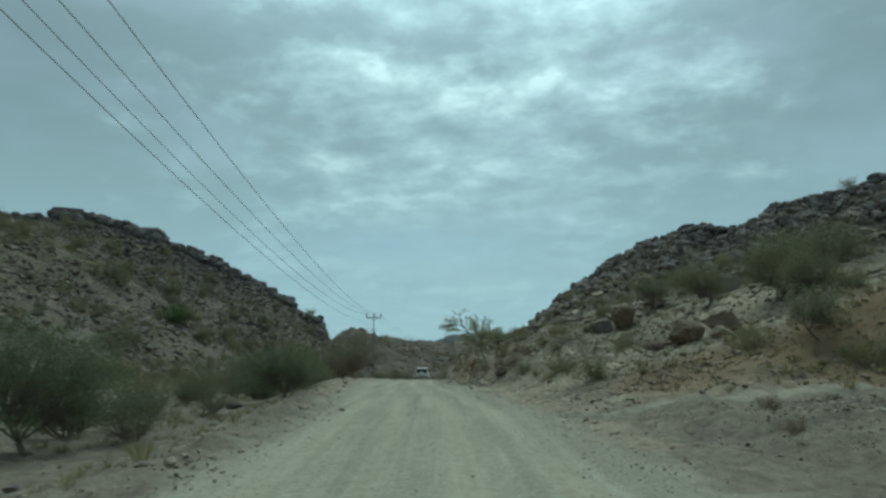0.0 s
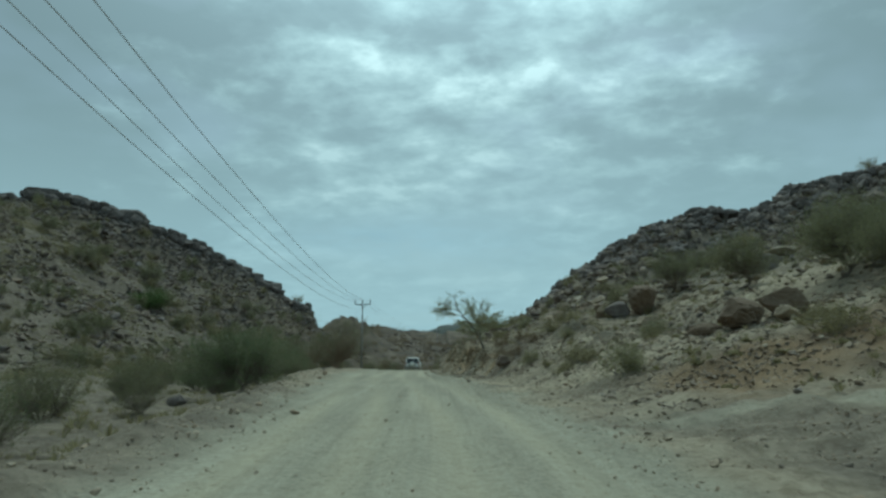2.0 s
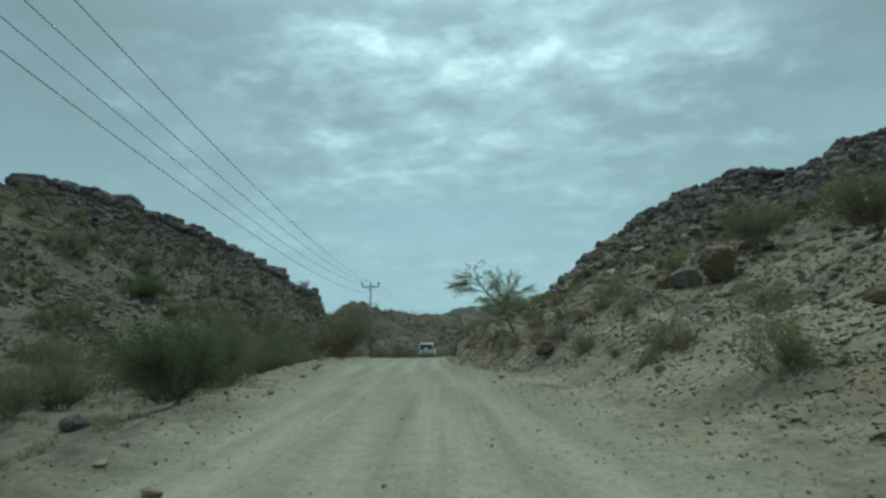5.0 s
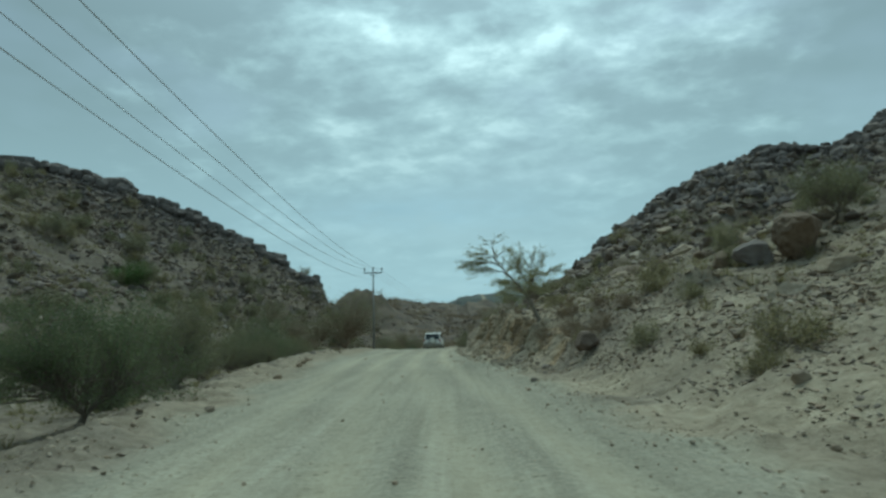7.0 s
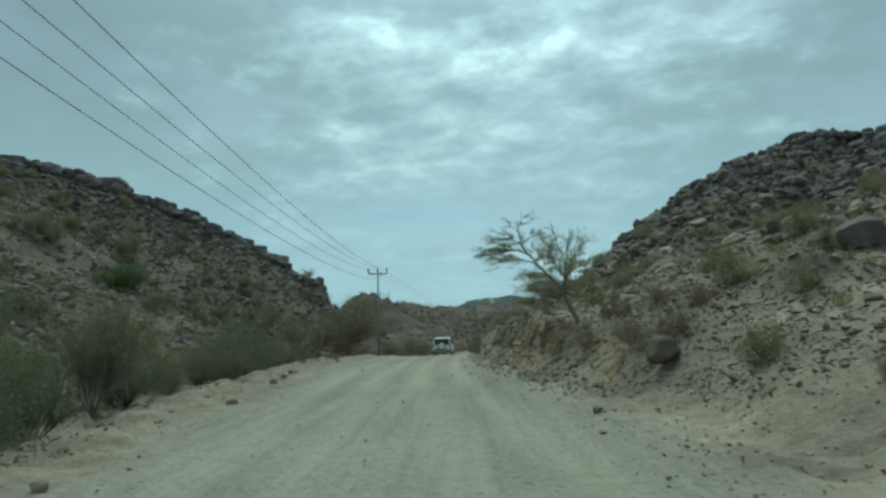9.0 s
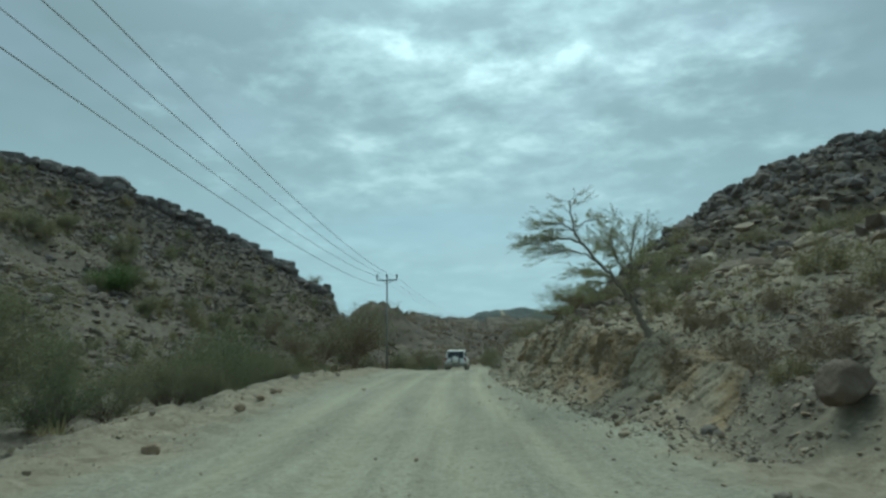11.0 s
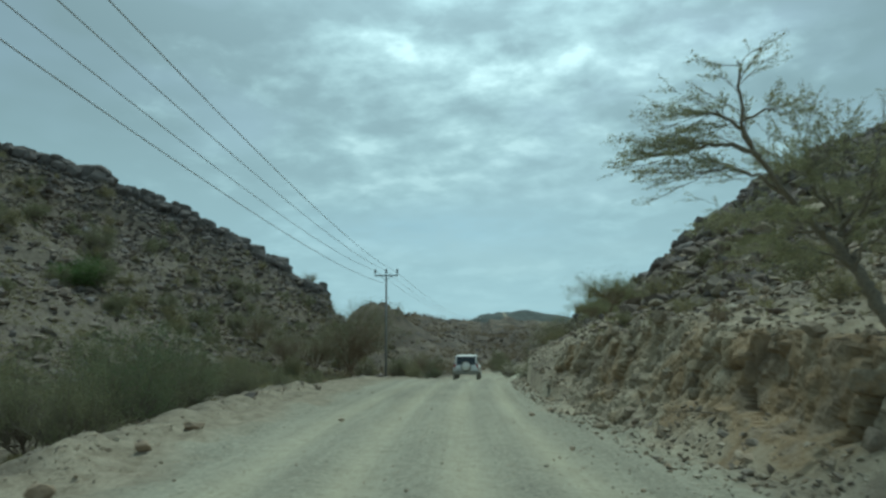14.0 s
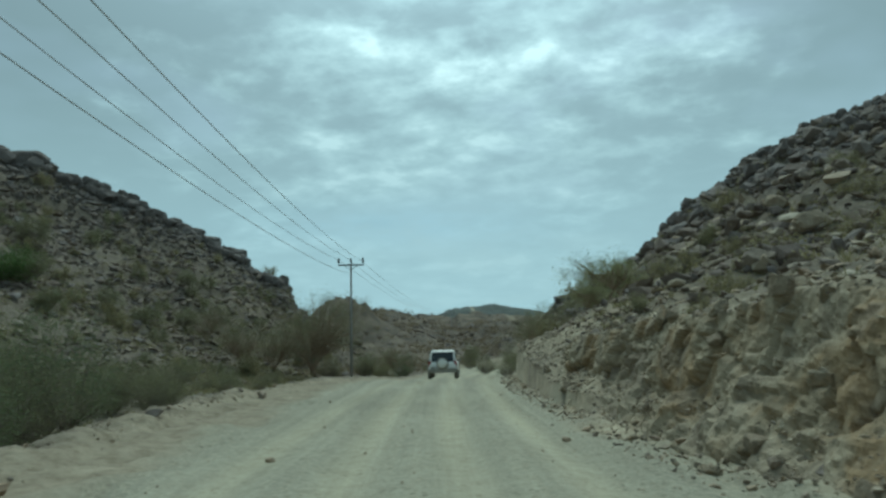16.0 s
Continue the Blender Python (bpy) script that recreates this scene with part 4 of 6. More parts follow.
boulder(-38.4, 115.2, 1.3, 1.0, 0.8, ROCK_PALE, "pale stone on the dark hillside", 122, 0.2)


def hillside_boulders():
    """Larger single blocks that stand out among the rocks of both slopes."""
    rng = np.random.default_rng(611)
    kinds = []
    for k, (mat, label) in enumerate([(ROCK_TAN, "tan angular boulder on the rocky slope"), (ROCK_BROWN, "brown weathered boulder on the rocky slope"), (ROCK_HILL, "grey angular boulder on the rocky slope"),
                                      (ROCK_RED, "reddish brown boulder on the rocky slope"), (ROCK_DARK, "dark boulder near the hill crest"), (ROCK_HILL, "grey flat-sided block on the rocky slope")]):
        spot = [(17.0, 62.0), (13.5, 57.0), (21.0, 70.0), (19.5, 60.5), (36.0, 101.0), (24.0, 64.0)][k]
        kinds.append(boulder(*spot, 1.1, 0.9, 0.75, mat, label, 621 + k, 0.25, k * 0.9, 11, group="boulders on the hillsides"))
    made = 0
    while made < 150:
        if made % 5 < 3:
            x, y = rng.uniform(8, 46), rng.uniform(52, 112)
            q = 0.68 * x + 0.73 * y - 106
            if not (-48 < q < -2 and x > 8 + 0.02 * y):
                continue
            k = 4 if q > -9 else int(rng.integers(0, 4))
        else:
            x, y = rng.uniform(-80, -24), rng.uniform(75, 150)
            q = -0.39 * x + 0.92 * y - 163
            d = (-x - 30) * 0.957 + (y - 87) * 0.289
            if not (d > 0 and q < -3):
                continue
            k = 4 if q > -10 else int(rng.choice([1, 2, 5]))
        size = rng.uniform(0.75, 1.5)
        m = pose(x, y, gz(x, y) - 0.05, rng.normal(0, 8), rng.normal(0, 8), rng.uniform(0, 360)) @ Matrix.Diagonal((size, size * rng.uniform(0.8, 1.2), size * rng.uniform(0.7, 1.15), 1))
        copy_thing(kinds[k], m)
        made += 1


hillside_boulders()
STONES = [(1.18, 61.75, 0.26, ROCK_BROWN, "dark stone lying on the dirt road"), (-5.0, 51.4, 0.5, ROCK_BROWN, "dark brown stone on the road shoulder"),
          (-4.4, 45.6, 0.55, ROCK_BROWN, "flat reddish brown stone on the road shoulder"), (-1.7, 24.7, 0.28, ROCK_BROWN, "brown stone on the dirt road"),
          (-2.85, 23.7, 0.3, ROCK_TAN, "tan stone at the road edge"), (-3.5, 36.7, 0.3, ROCK_TAN, "tan stone at the road edge"),
          (2.9, 39.6, 0.2, ROCK_BROWN, "small brown stone at the road edge"), (-3.4, 60.25, 0.22, ROCK_BROWN, "small brown stone on the dirt road"),
          (1.3, 55.8, 0.18, ROCK_BROWN, "small brown stone on the dirt road"), (2.2, 53.4, 0.2, ROCK_BROWN, "small brown stone on the dirt road"),
          (-7.3, 65.8, 0.6, ROCK_DARK, "dark stone on the raised road edge"), (-6.9, 73.7, 0.55, ROCK_TAN, "tan stone on the raised road edge"),
          (-6.0, 58.0, 0.5, ROCK_BROWN, "brown stone on the raised road edge"), (-5.6, 55.0, 0.45, ROCK_BROWN, "brown stone on the raised road edge"),
          (-6.3, 15.2, 0.55, ROCK_DARK, "dark stone below the road shoulder"), (-5.3, 14.5, 0.7, ROCK_TAN, "flat grey stone below the road shoulder"),
          (-6.8, 12.6, 0.6, ROCK_BROWN, "brown stone below the road shoulder"), (4.35, 47.0, 0.5, ROCK_DARK, "dark rounded stone at the foot of the bank"),
          (9.5, 23.6, 0.35, ROCK_DARK, "dark stone on ochre soil"), (8.2, 12.6, 0.4, ROCK_BROWN, "brown stone beside the side track"),
          (7.2, 11.0, 0.32, ROCK_TAN, "tan stone beside the side track"), (6.6, 34.4, 0.5, ROCK_TAN, "tan stone on the sandy bank"),
          (7.6, 39.0, 0.6, ROCK_TAN, "tan stone on the sandy bank"), (3.9, 50.2, 0.4, ROCK_DARK, "dark stone at the foot of the bank"),
          (-8.3, 35.6, 1.1, ROCK_DARK, "dark grey stone beside a dry bush"), (3.1, 57.4, 0.42, ROCK_DARK, "dark stone fallen from the cutting"),
          (2.7, 63.5, 0.4, ROCK_BROWN, "brown stone fallen from the cutting"), (0.5, 30.5, 0.13, ROCK_BROWN, "small brown stone on the dirt road")]
for k, (x, y, w, mat, label) in enumerate(STONES):
    boulder(x, y, w * 0.75, w * 0.6, w * 0.45, mat, label, 300 + k, 0.2, k * 1.3, name="stone", group="stones along the road")


def rock_cutting():
    """Rocks that stand out of the face where the road cuts the foot of the hill."""
    root = tagged(new("rock_cutting"), "ochre and grey broken rock face beside the road", "rock face")
    rng = np.random.default_rng(55)
    root.location = (3.2, 60.0, 0.0)
    mats = [ROCK_FACE, ROCK_FACE, ROCK_OCHRE, ROCK_FACE, ROCK_TAN, ROCK_FACE, ROCK_OCHRE]
    shapes = []
    for k in range(21):
        v, f = ICO[3]
        v = v / (np.abs(v) ** 7).sum(1, keepdims=True) ** (1 / 7)
        for _ in range(7):
            n = rng.standard_normal(3)
            n /= np.linalg.norm(n)
            v = v - np.maximum(v @ n - rng.uniform(0.62, 0.95), 0)[:, None] * n
        off = np.array([noise.noise(Vector(p * 2.2) + Vector((k * 3.1, 0, 0))) + 0.5 * noise.noise(Vector(p * 5.5)) for p in v])
        v = v * (1 + 0.09 * off)[:, None]
        shapes.append(mesh_of("rock", v, f, mats[k % 7]))
    # the face itself: cracked blocks pushed in and out of a steep sheet over a loose foot
    ss_, tt = np.meshgrid(np.arange(46.0, 87.0, 0.06), np.linspace(0, 1, 48))
    H, W = cut_height(ss_), bank_w(ss_)
    lean = ss_ + 0.35 * tt * H
    out = np.zeros_like(ss_)
    for cw, ch, push, seed in ((2.3, 1.5, 0.3, 61), (0.95, 0.8, 0.15, 67), (0.36, 0.3, 0.08, 71), (0.15, 0.12, 0.035, 77)):
        a, b = lean / cw + 0.35 * fbm(ss_, tt * H, 1.0, seed, 2), tt * H / ch + 0.35 * fbm(ss_, tt * H, 1.0, seed + 3, 2)
        best, second, val = np.full_like(a, 9.0), np.full_like(a, 9.0), np.zeros_like(a)
        for di in (-1, 0, 1):
            for dj in (-1, 0, 1):
                ci, cj = np.floor(a) + di, np.floor(b) + dj
                da, db = ci + lattice(ci, cj, seed) - a, cj + lattice(ci, cj, seed + 1) - b
                dist = np.maximum(np.abs(da), np.abs(db)) + 0.3 * np.hypot(da, db)
                v_ = lattice(ci, cj, seed + 2) - 0.5 + 1.3 * (lattice(ci, cj, seed + 4) - 0.5) * da + 1.1 * (lattice(ci, cj, seed + 5) - 0.5) * db
                nearer = dist < best
                second = np.where(nearer, best, np.minimum(second, dist))
                val, best = np.where(nearer, v_, val), np.where(nearer, dist, best)
        out += push * (val - 0.3 * np.exp(-((second - best) / 0.07) ** 2))
    out = out + 0.06 * fbm(ss_, tt * H, 0.3, 83, 3)
    out *= (0.15 * ss(0, 0.1, tt) + 0.85 * ss(0.24, 0.42, tt + 0.16 * fbm(ss_, ss_, 1.5, 87, 2))) * ss(1.02, 0.84, tt) * (0.3 + 0.7 * ss(46.5, 51, ss_))
    out = out + 0.22 * fbm(ss_, tt * H, 0.7, 173, 4, 0.6) * ss(0.2, 0.4, tt) * ss(0.98, 0.8, tt) * ss(52, 47, ss_)
    # the loose foot is lumpy rubble
    foot = ss(0.5, 0.3, tt) * ss(53, 60, ss_) * (0.2 * fbm(ss_, tt * H, 0.55, 167, 3) + 0.12 * fbm(ss_, tt * H * 2, 0.2, 169, 3))
    out = out + foot
    run = np.interp(tt, CUT_T, CUT_RUN)
    px = toe_x(ss_) + 0.12 + W * run - out
    pz = road_z(ss_) - 0.12 + (H + 0.16) * np.interp(tt, CUT_T, CUT_RISE) + 0.2 * out + 0.5 * foot * ss(0.0, 0.1, tt) - 0.1 * ss(0.9, 1, tt)
    pz = np.where(tt > 0.82, np.minimum(pz, ground_z(px, ss_) + 0.18 * (1 - tt) / 0.18 - 0.05), pz)
    n_, m_ = ss_.shape
    i = np.arange(n_ * m_).reshape(n_, m_)
    faces = np.stack([i[:-1, :-1], i[:-1, 1:], i[1:, 1:], i[1:, :-1]], -1).reshape(-1, 4)
    face = np.stack([px, ss_, pz], -1).reshape(-1, 3) - np.array(root.location)
    part("face", mesh_of("face", face, faces, ROCK_FACE), None, root, "ochre and buff fractured rock")
    for k in range(50):
        y = rng.uniform(46.5, 88)
        t = rng.uniform(-0.35, 0.25) if k % 3 else rng.uniform(0.75, 1.3)
        x = float(toe_x(np.array([y]))[0]) + t * float(bank_w(np.array([y]))[0]) + rng.normal(0, 0.08)
        size = min((0.15 if k % 3 else 0.26) * math.exp(rng.normal(0, 0.4)), 0.5)
        ob = part("rock", shapes[rng.integers(0, 21)], None, root)
        place = Vector((x, y, float(cut_z(np.array([x]), np.array([y]))[0]) + 0.05 * size)) - root.location
        ob.matrix_basis = Matrix.Translation(place) @ pose(0, 0, 0, rng.normal(0, 25), rng.normal(0, 25), rng.uniform(0, 360)) @ Matrix.Diagonal((size * 0.5, size * rng.uniform(0.4, 0.65), size * rng.uniform(0.3, 0.5), 1))
    # jointed blocks that make up the face, tilted along one bedding direction
    for k in range(100):
        y = 47.2 + 38.6 * rng.uniform(0, 1) ** 1.2
        t = rng.uniform(0.28, 0.9)
        ya = np.array([y])
        high = float(cut_height(ya)[0])
        if high < 0.5:
            continue
        x = float(toe_x(ya)[0]) + 0.12 + float(bank_w(ya)[0]) * float(np.interp(t, CUT_T, CUT_RUN)) + 0.17
        z = float(road_z(ya)[0]) - 0.12 + (high + 0.16) * float(np.interp(t, CUT_T, CUT_RISE)) - (0.1 if t > 0.75 else 0.0)
        w = min(0.16 * math.exp(rng.normal(0, 0.4)), 0.24)
        ob = part("rock", shapes[rng.integers(0, 21)], None, root)
        place = Vector((x + rng.normal(0, 0.06), y, z)) - root.location
        ob.matrix_basis = Matrix.Translation(place) @ pose(0, 0, 0, 12 + rng.normal(0, 9), 14 + rng.normal(0, 8), rng.normal(0, 14)) @ Matrix.Diagonal((w * 0.6, w * rng.uniform(0.5, 1.0), w * rng.uniform(0.5, 1.1), 1))


rock_cutting()

# ---- plants ----


def unit(v):
    return v / (np.linalg.norm(v) + 1e-9)


def tubes(lines, sides=5):
    """Tapered round branches as one set of vertices and quads."""
    V, F, n0 = [], [], 0
    ang = np.arange(sides) * 2 * np.pi / sides
    for pts, rad in lines:
        pts, rad = np.asarray(pts), np.asarray(rad)
        t = np.gradient(pts, axis=0)
        t = t / (np.linalg.norm(t, axis=1, keepdims=True) + 1e-9)
        a = np.cross(t, np.array([0.31, 0.87, 0.38]))
        a = a / (np.linalg.norm(a, axis=1, keepdims=True) + 1e-9)
        b = np.cross(t, a)
        ring = pts[:, None] + rad[:, None, None] * (np.cos(ang)[None, :, None] * a[:, None] + np.sin(ang)[None, :, None] * b[:, None])
        V.append(ring.reshape(-1, 3))
        k = len(pts)
        i, j = np.meshgrid(np.arange(k - 1), np.arange(sides), indexing="ij")
        j2 = (j + 1) % sides
        F.append((n0 + np.stack([i * sides + j, i * sides + j2, (i + 1) * sides + j2, (i + 1) * sides + j], -1)).reshape(-1, 4))
        n0 += k * sides
    return np.concatenate(V), np.concatenate(F)


def leaves(rng, centres, size):
    """Small leaflets, each a four-cornered blade turned its own way."""
    n = len(centres)
    a = rng.standard_normal((n, 3))
    a /= np.linalg.norm(a, axis=1, keepdims=True)
    b = np.cross(a, rng.standard_normal((n, 3)))
    b /= np.linalg.norm(b, axis=1, keepdims=True)
    l, w = (size * rng.uniform(0.6, 1.4, n))[:, None], (size * 0.5 * rng.uniform(0.6, 1.3, n))[:, None]
    v = np.stack([centres - a * l, centres + b * w, centres + a * l, centres - b * w], 1).reshape(-1, 3)
    return v, np.arange(4 * n).reshape(n, 4)


def grow(rng, p, d, length, r, level, lines, twigs, rise=0.05, wiggle=0.22, kids=(3, 5), spread=0.8, flat=0.0):
    n = 6 if level > 1 else 5
    pts, q = [np.array(p, float)], np.array(p, float)
    dirs = []
    for _ in range(n):
        d = unit(d + rng.normal(0, wiggle, 3) + np.array([0, 0, rise]))
        if flat:
            d = unit(d * np.array([1, 1, 1 - flat]))
        q = q + d * length / n
        pts.append(q)
        dirs.append(d)
    lines.append((pts, np.linspace(r, r * (0.45 if level else 0.3), n + 1)))
    if level == 0:
        twigs.append(np.array(pts))
        return
    for _ in range(rng.integers(*kids)):
        k = rng.integers(1, n)
        side = unit(np.cross(dirs[k], rng.standard_normal(3)))
        grow(rng, pts[k + 1], unit(dirs[k] + side * spread * rng.uniform(0.6, 1.3)), length * rng.uniform(0.45, 0.75), r * 0.5, level - 1, lines, twigs, rise, wiggle, kids, spread, flat)
    grow(rng, pts[-1], dirs[-1], length * 0.55, r * 0.45, level - 1, lines, twigs, rise, wiggle, kids, spread, flat)


def leaf_spots(rng, twigs, per, jitter):
    out = []
    for t in twigs:
        i = rng.uniform(0.15, 1, per) * (len(t) - 1)
        k = np.minimum(i.astype(int), len(t) - 2)
        out.append(t[k] + (t[k + 1] - t[k]) * (i - k)[:, None] + rng.normal(0, jitter, (per, 3)))
    return np.concatenate(out)


def bush(name, label, category, seed, h, w, stems, levels, per, leaf, wood, foliage, lean=0.75, rise=0.04, jitter=0.05, kids=(3, 5), thick=0.03):
    rng = np.random.default_rng(seed)
    lines, twigs = [], []
    for k in range(stems):
        a = 2 * np.pi * (k + rng.uniform(-0.3, 0.3)) / stems
        out = rng.uniform(0.15, lean)
        d = unit(np.array([math.cos(a) * out * w / h, math.sin(a) * out * w / h, 1.0]))
        grow(rng, (rng.normal(0, 0.08), rng.normal(0, 0.08), -0.08), d, h * rng.uniform(0.42, 0.62), thick * rng.uniform(0.7, 1.3), levels, lines, twigs, rise, 0.2, kids)
    v, f = tubes(lines, 4)
    lv, lf = leaves(rng, leaf_spots(rng, twigs, per, jitter), leaf)
    top = np.percentile(lv[:, 2], 99)
    wide = np.percentile(np.hypot(lv[:, 0], lv[:, 1]), 97) * 2
    sc = np.array([w / wide, w / wide, h / top])
    root = tagged(new(name), label, category)
    part("wood", mesh_of("wood", v * sc, f, wood), None, root)
    part("crown", mesh_of("crown", lv * sc, lf, foliage), None, root)
    return root


def plant(kinds, spots, rng, group=""):
    """Puts copies of the given plants at (x, y, size, kind) spots; the first of a kind is the plant itself."""
    first = {}
    for x, y, size, k in spots:
        m = pose(x, y, gz(x, y) - 0.03, 0, 0, rng.uniform(0, 360)) @ Matrix.Diagonal((size * rng.uniform(0.9, 1.15), size * rng.uniform(0.9, 1.15), size, 1))
        k %= len(kinds)
        if k in first:
            tagged(copy_thing(kinds[k], m), group=group)
        else:
            first[k] = m
    for k, m in first.items():
        kinds[k].matrix_basis = m
        tagged(kinds[k], group=group)


def crowned(name, label, category, seed, h, w, low, trunk_h, stems, sprays, per, leaf, wood, foliage, blob=0.2, thick=0.03, rise=1.0):
    """A bush or tree whose stems fan out into sprays that fill an uneven dome."""
    rng = np.random.default_rng(seed)
    goals = []
    while len(goals) < sprays:
        p = rng.uniform(-1, 1, 3)
        r = np.linalg.norm(p)
        if 0.4 < r < 1 and p[2] > -0.5:
            p = p * (1 + 0.85 * noise.noise(Vector(p * 1.7) + Vector((seed, 0, 0))) + rng.normal(0, 0.05))
            goals.append(np.array([p[0] * w / 2, p[1] * w / 2, h * (low + (1 - low) * max((p[2] + 0.5) / 1.5, 0.0) ** rise)]))
    lines, spots = [], []
    foot = np.array([0.0, 0.0, -0.12])
    if trunk_h:
        t = np.linspace(0, 1, 6)[:, None]
        pts = foot + t * np.array([rng.normal(0, 0.12) * h, rng.normal(0, 0.12) * h, trunk_h + 0.12]) + rng.normal(0, 0.015 * h, (6, 3)) * t
        lines.append((pts, np.linspace(thick * 3.0, thick * 2.0, 6)))
        foot = pts[-1]
    mids = []
    for k in range(stems):
        a = 2 * np.pi * (k + rng.uniform(-0.35, 0.35)) / stems
        reach = w * rng.uniform(0.1, 0.24)
        end = foot + np.array([math.cos(a) * reach, math.sin(a) * reach, max(h * low * 1.15 - foot[2], 0.22 * h) * rng.uniform(0.8, 1.3)])
        t = np.linspace(0, 1, 7)[:, None]
        start = foot + (0 if trunk_h else 1) * np.array([math.cos(a), math.sin(a), 0]) * rng.uniform(0.02, 0.14)
        pts = start + (end - start) * t + np.array([0, 0, -0.12 * h]) * (t * (1 - t)) * rng.uniform(-0.5, 0.8) + rng.normal(0, 0.012 * h, (7, 3)) * t
        lines.append((pts, np.linspace(thick * rng.uniform(0.9, 1.3), thick * 0.55, 7)))
        mids.append(pts)
    ends = np.array([m[-1] for m in mids])
    for g in goals:
        m = mids[int(np.argmin(np.hypot(*(ends - g).T[:2]) + rng.uniform(0, 0.25 * w, stems)))]
        p0 = m[rng.integers(3, 7)]
        bend = p0 + (g - p0) * 0.5 + np.array([0, 0, 0.06 * h]) * rng.uniform(-0.6, 1.0) + rng.normal(0, 0.03 * w, 3)
        t = np.linspace(0, 1, 7)[:, None]
        pts = p0 * (1 - t) ** 2 + 2 * bend * t * (1 - t) + g * t * t
        lines.append((pts, np.linspace(thick * 0.42, thick * 0.1, 7)))
        n1 = int(per * 0.45)
        u = rng.uniform(3, 6, n1)
        k = np.minimum(u.astype(int), 5)
        spots.append(pts[k] + (pts[k + 1] - pts[k]) * (u - k)[:, None] + rng.normal(0, blob * 0.4, (n1, 3)))
        spots.append(g + rng.standard_normal((per - n1, 3)) * blob * np.array([1.1, 1.1, 0.75]))
    v, f = tubes(lines, 4)
    spots = np.concatenate(spots)
    fit = np.array([w / (2 * np.percentile(np.hypot(spots[:, 0], spots[:, 1]), 98.5))] * 2 + [h / np.percentile(spots[:, 2], 98)])
    v, spots = v * fit, spots * fit
    lv, lf = leaves(rng, spots, leaf)
    root = tagged(new(name), label, category)
    part("trunk" if trunk_h else "wood", mesh_of("wood", v, f, wood), None, root)
    part("crown", mesh_of("crown", lv, lf, foliage), None, root)
    return root


PRNG = np.random.default_rng(77)
green = [crowned("thorn_bush", "grey-green thorn bush with bare fanned stems in sand", "bush", 201 + k, 2.7, 4.2, 0.14, 0, 11, 210, 68, 0.027, BARK, (LEAF_GREEN, LEAF, LEAF)[k], 0.17, 0.036) for k in range(3)]
bare = [crowned("thorn_bush", "sparse grey-brown thorn bush with thin dry foliage", "bush", 211 + k, 2.3, 3.6, 0.14, 0, 14, 190, 50, 0.023, BARK, LEAF, 0.17, 0.027) for k in range(2)]
pale = [crowned("thorn_bush", "pale brown-olive thorn bush with see-through twigs", "bush", 214, 2.5, 3.6, 0.2, 0, 9, 170, 60, 0.034, BARK_GREY, LEAF_OLIVE, 0.24, 0.03)]
bush_spots_a = [(-7.2, 22.0, 0.72, 3), (-9.8, 23.6, 0.8, 1), (-12.6, 18.6, 0.9, 2), (-7.6, 30.4, 0.5, 3), (-9.9, 29.2, 0.75, 1), (-11.4, 37.8, 0.6, 2), (-9.9, 46.8, 0.9, 0), (-8.7, 42.6, 0.8, 0), (-11.6, 40.8, 0.8, 1), (-12.6, 50.6, 0.9, 2), (-11.4, 54.4, 0.95, 0), (-13.2, 44.0, 0.7, 4),
                (-10.5, 55.8, 0.72, 3), (-9.9, 58.8, 0.85, 1), (-12.0, 68.0, 1.15, 1), (-9.5, 61.6, 1.0, 0), (-13.4, 63.0, 0.8, 3), (-11.0, 75.2, 0.9, 3), (-15.4, 72.0, 0.9, 4), (-16.5, 57.0, 0.7, 2), (-9.4, 64.0, 0.8, 3), (-9.6, 71.6, 0.6, 3), (-13.0, 75.5, 0.8, 1), (-8.2, 57.4, 0.6, 1), (-18.4, 66.0, 0.8, 4), (-10.1, 66.4, 1.1, 0)]
bush_spots_b = [(-12.6, 79.5, 0.6, 5), (-17, 84, 0.7, 3), (-12.4, 88, 0.55, 4), (-13.5, 101, 0.6, 3), (-17, 99, 0.7, 5), (-22.5, 108, 0.9, 3), (-15.5, 112, 0.7, 4),
                (-20, 120, 1.0, 5), (4.6, 104, 0.7, 3), (6.2, 108, 0.9, 4), (3.6, 113, 0.8, 3), (8.4, 114, 1.1, 4), (-6.2, 118, 0.8, 5), (-4.5, 124, 0.8, 0), (-1, 129, 0.85, 1), (3, 131, 0.8, 4), (-9, 130, 1.1, 2)]
bush_spots_c = [(-13, 128, 1.2, 4), (9, 142, 0.9, 1), (4, 146, 1.0, 2), (-5, 150, 1.1, 3), (12, 137, 0.8, 0), (-17, 136, 1.2, 0), (-10, 145, 1.2, 4)]
plant(green + bare + pale, bush_spots_a + bush_spots_b + bush_spots_c, PRNG, "bushes along the valley floor")


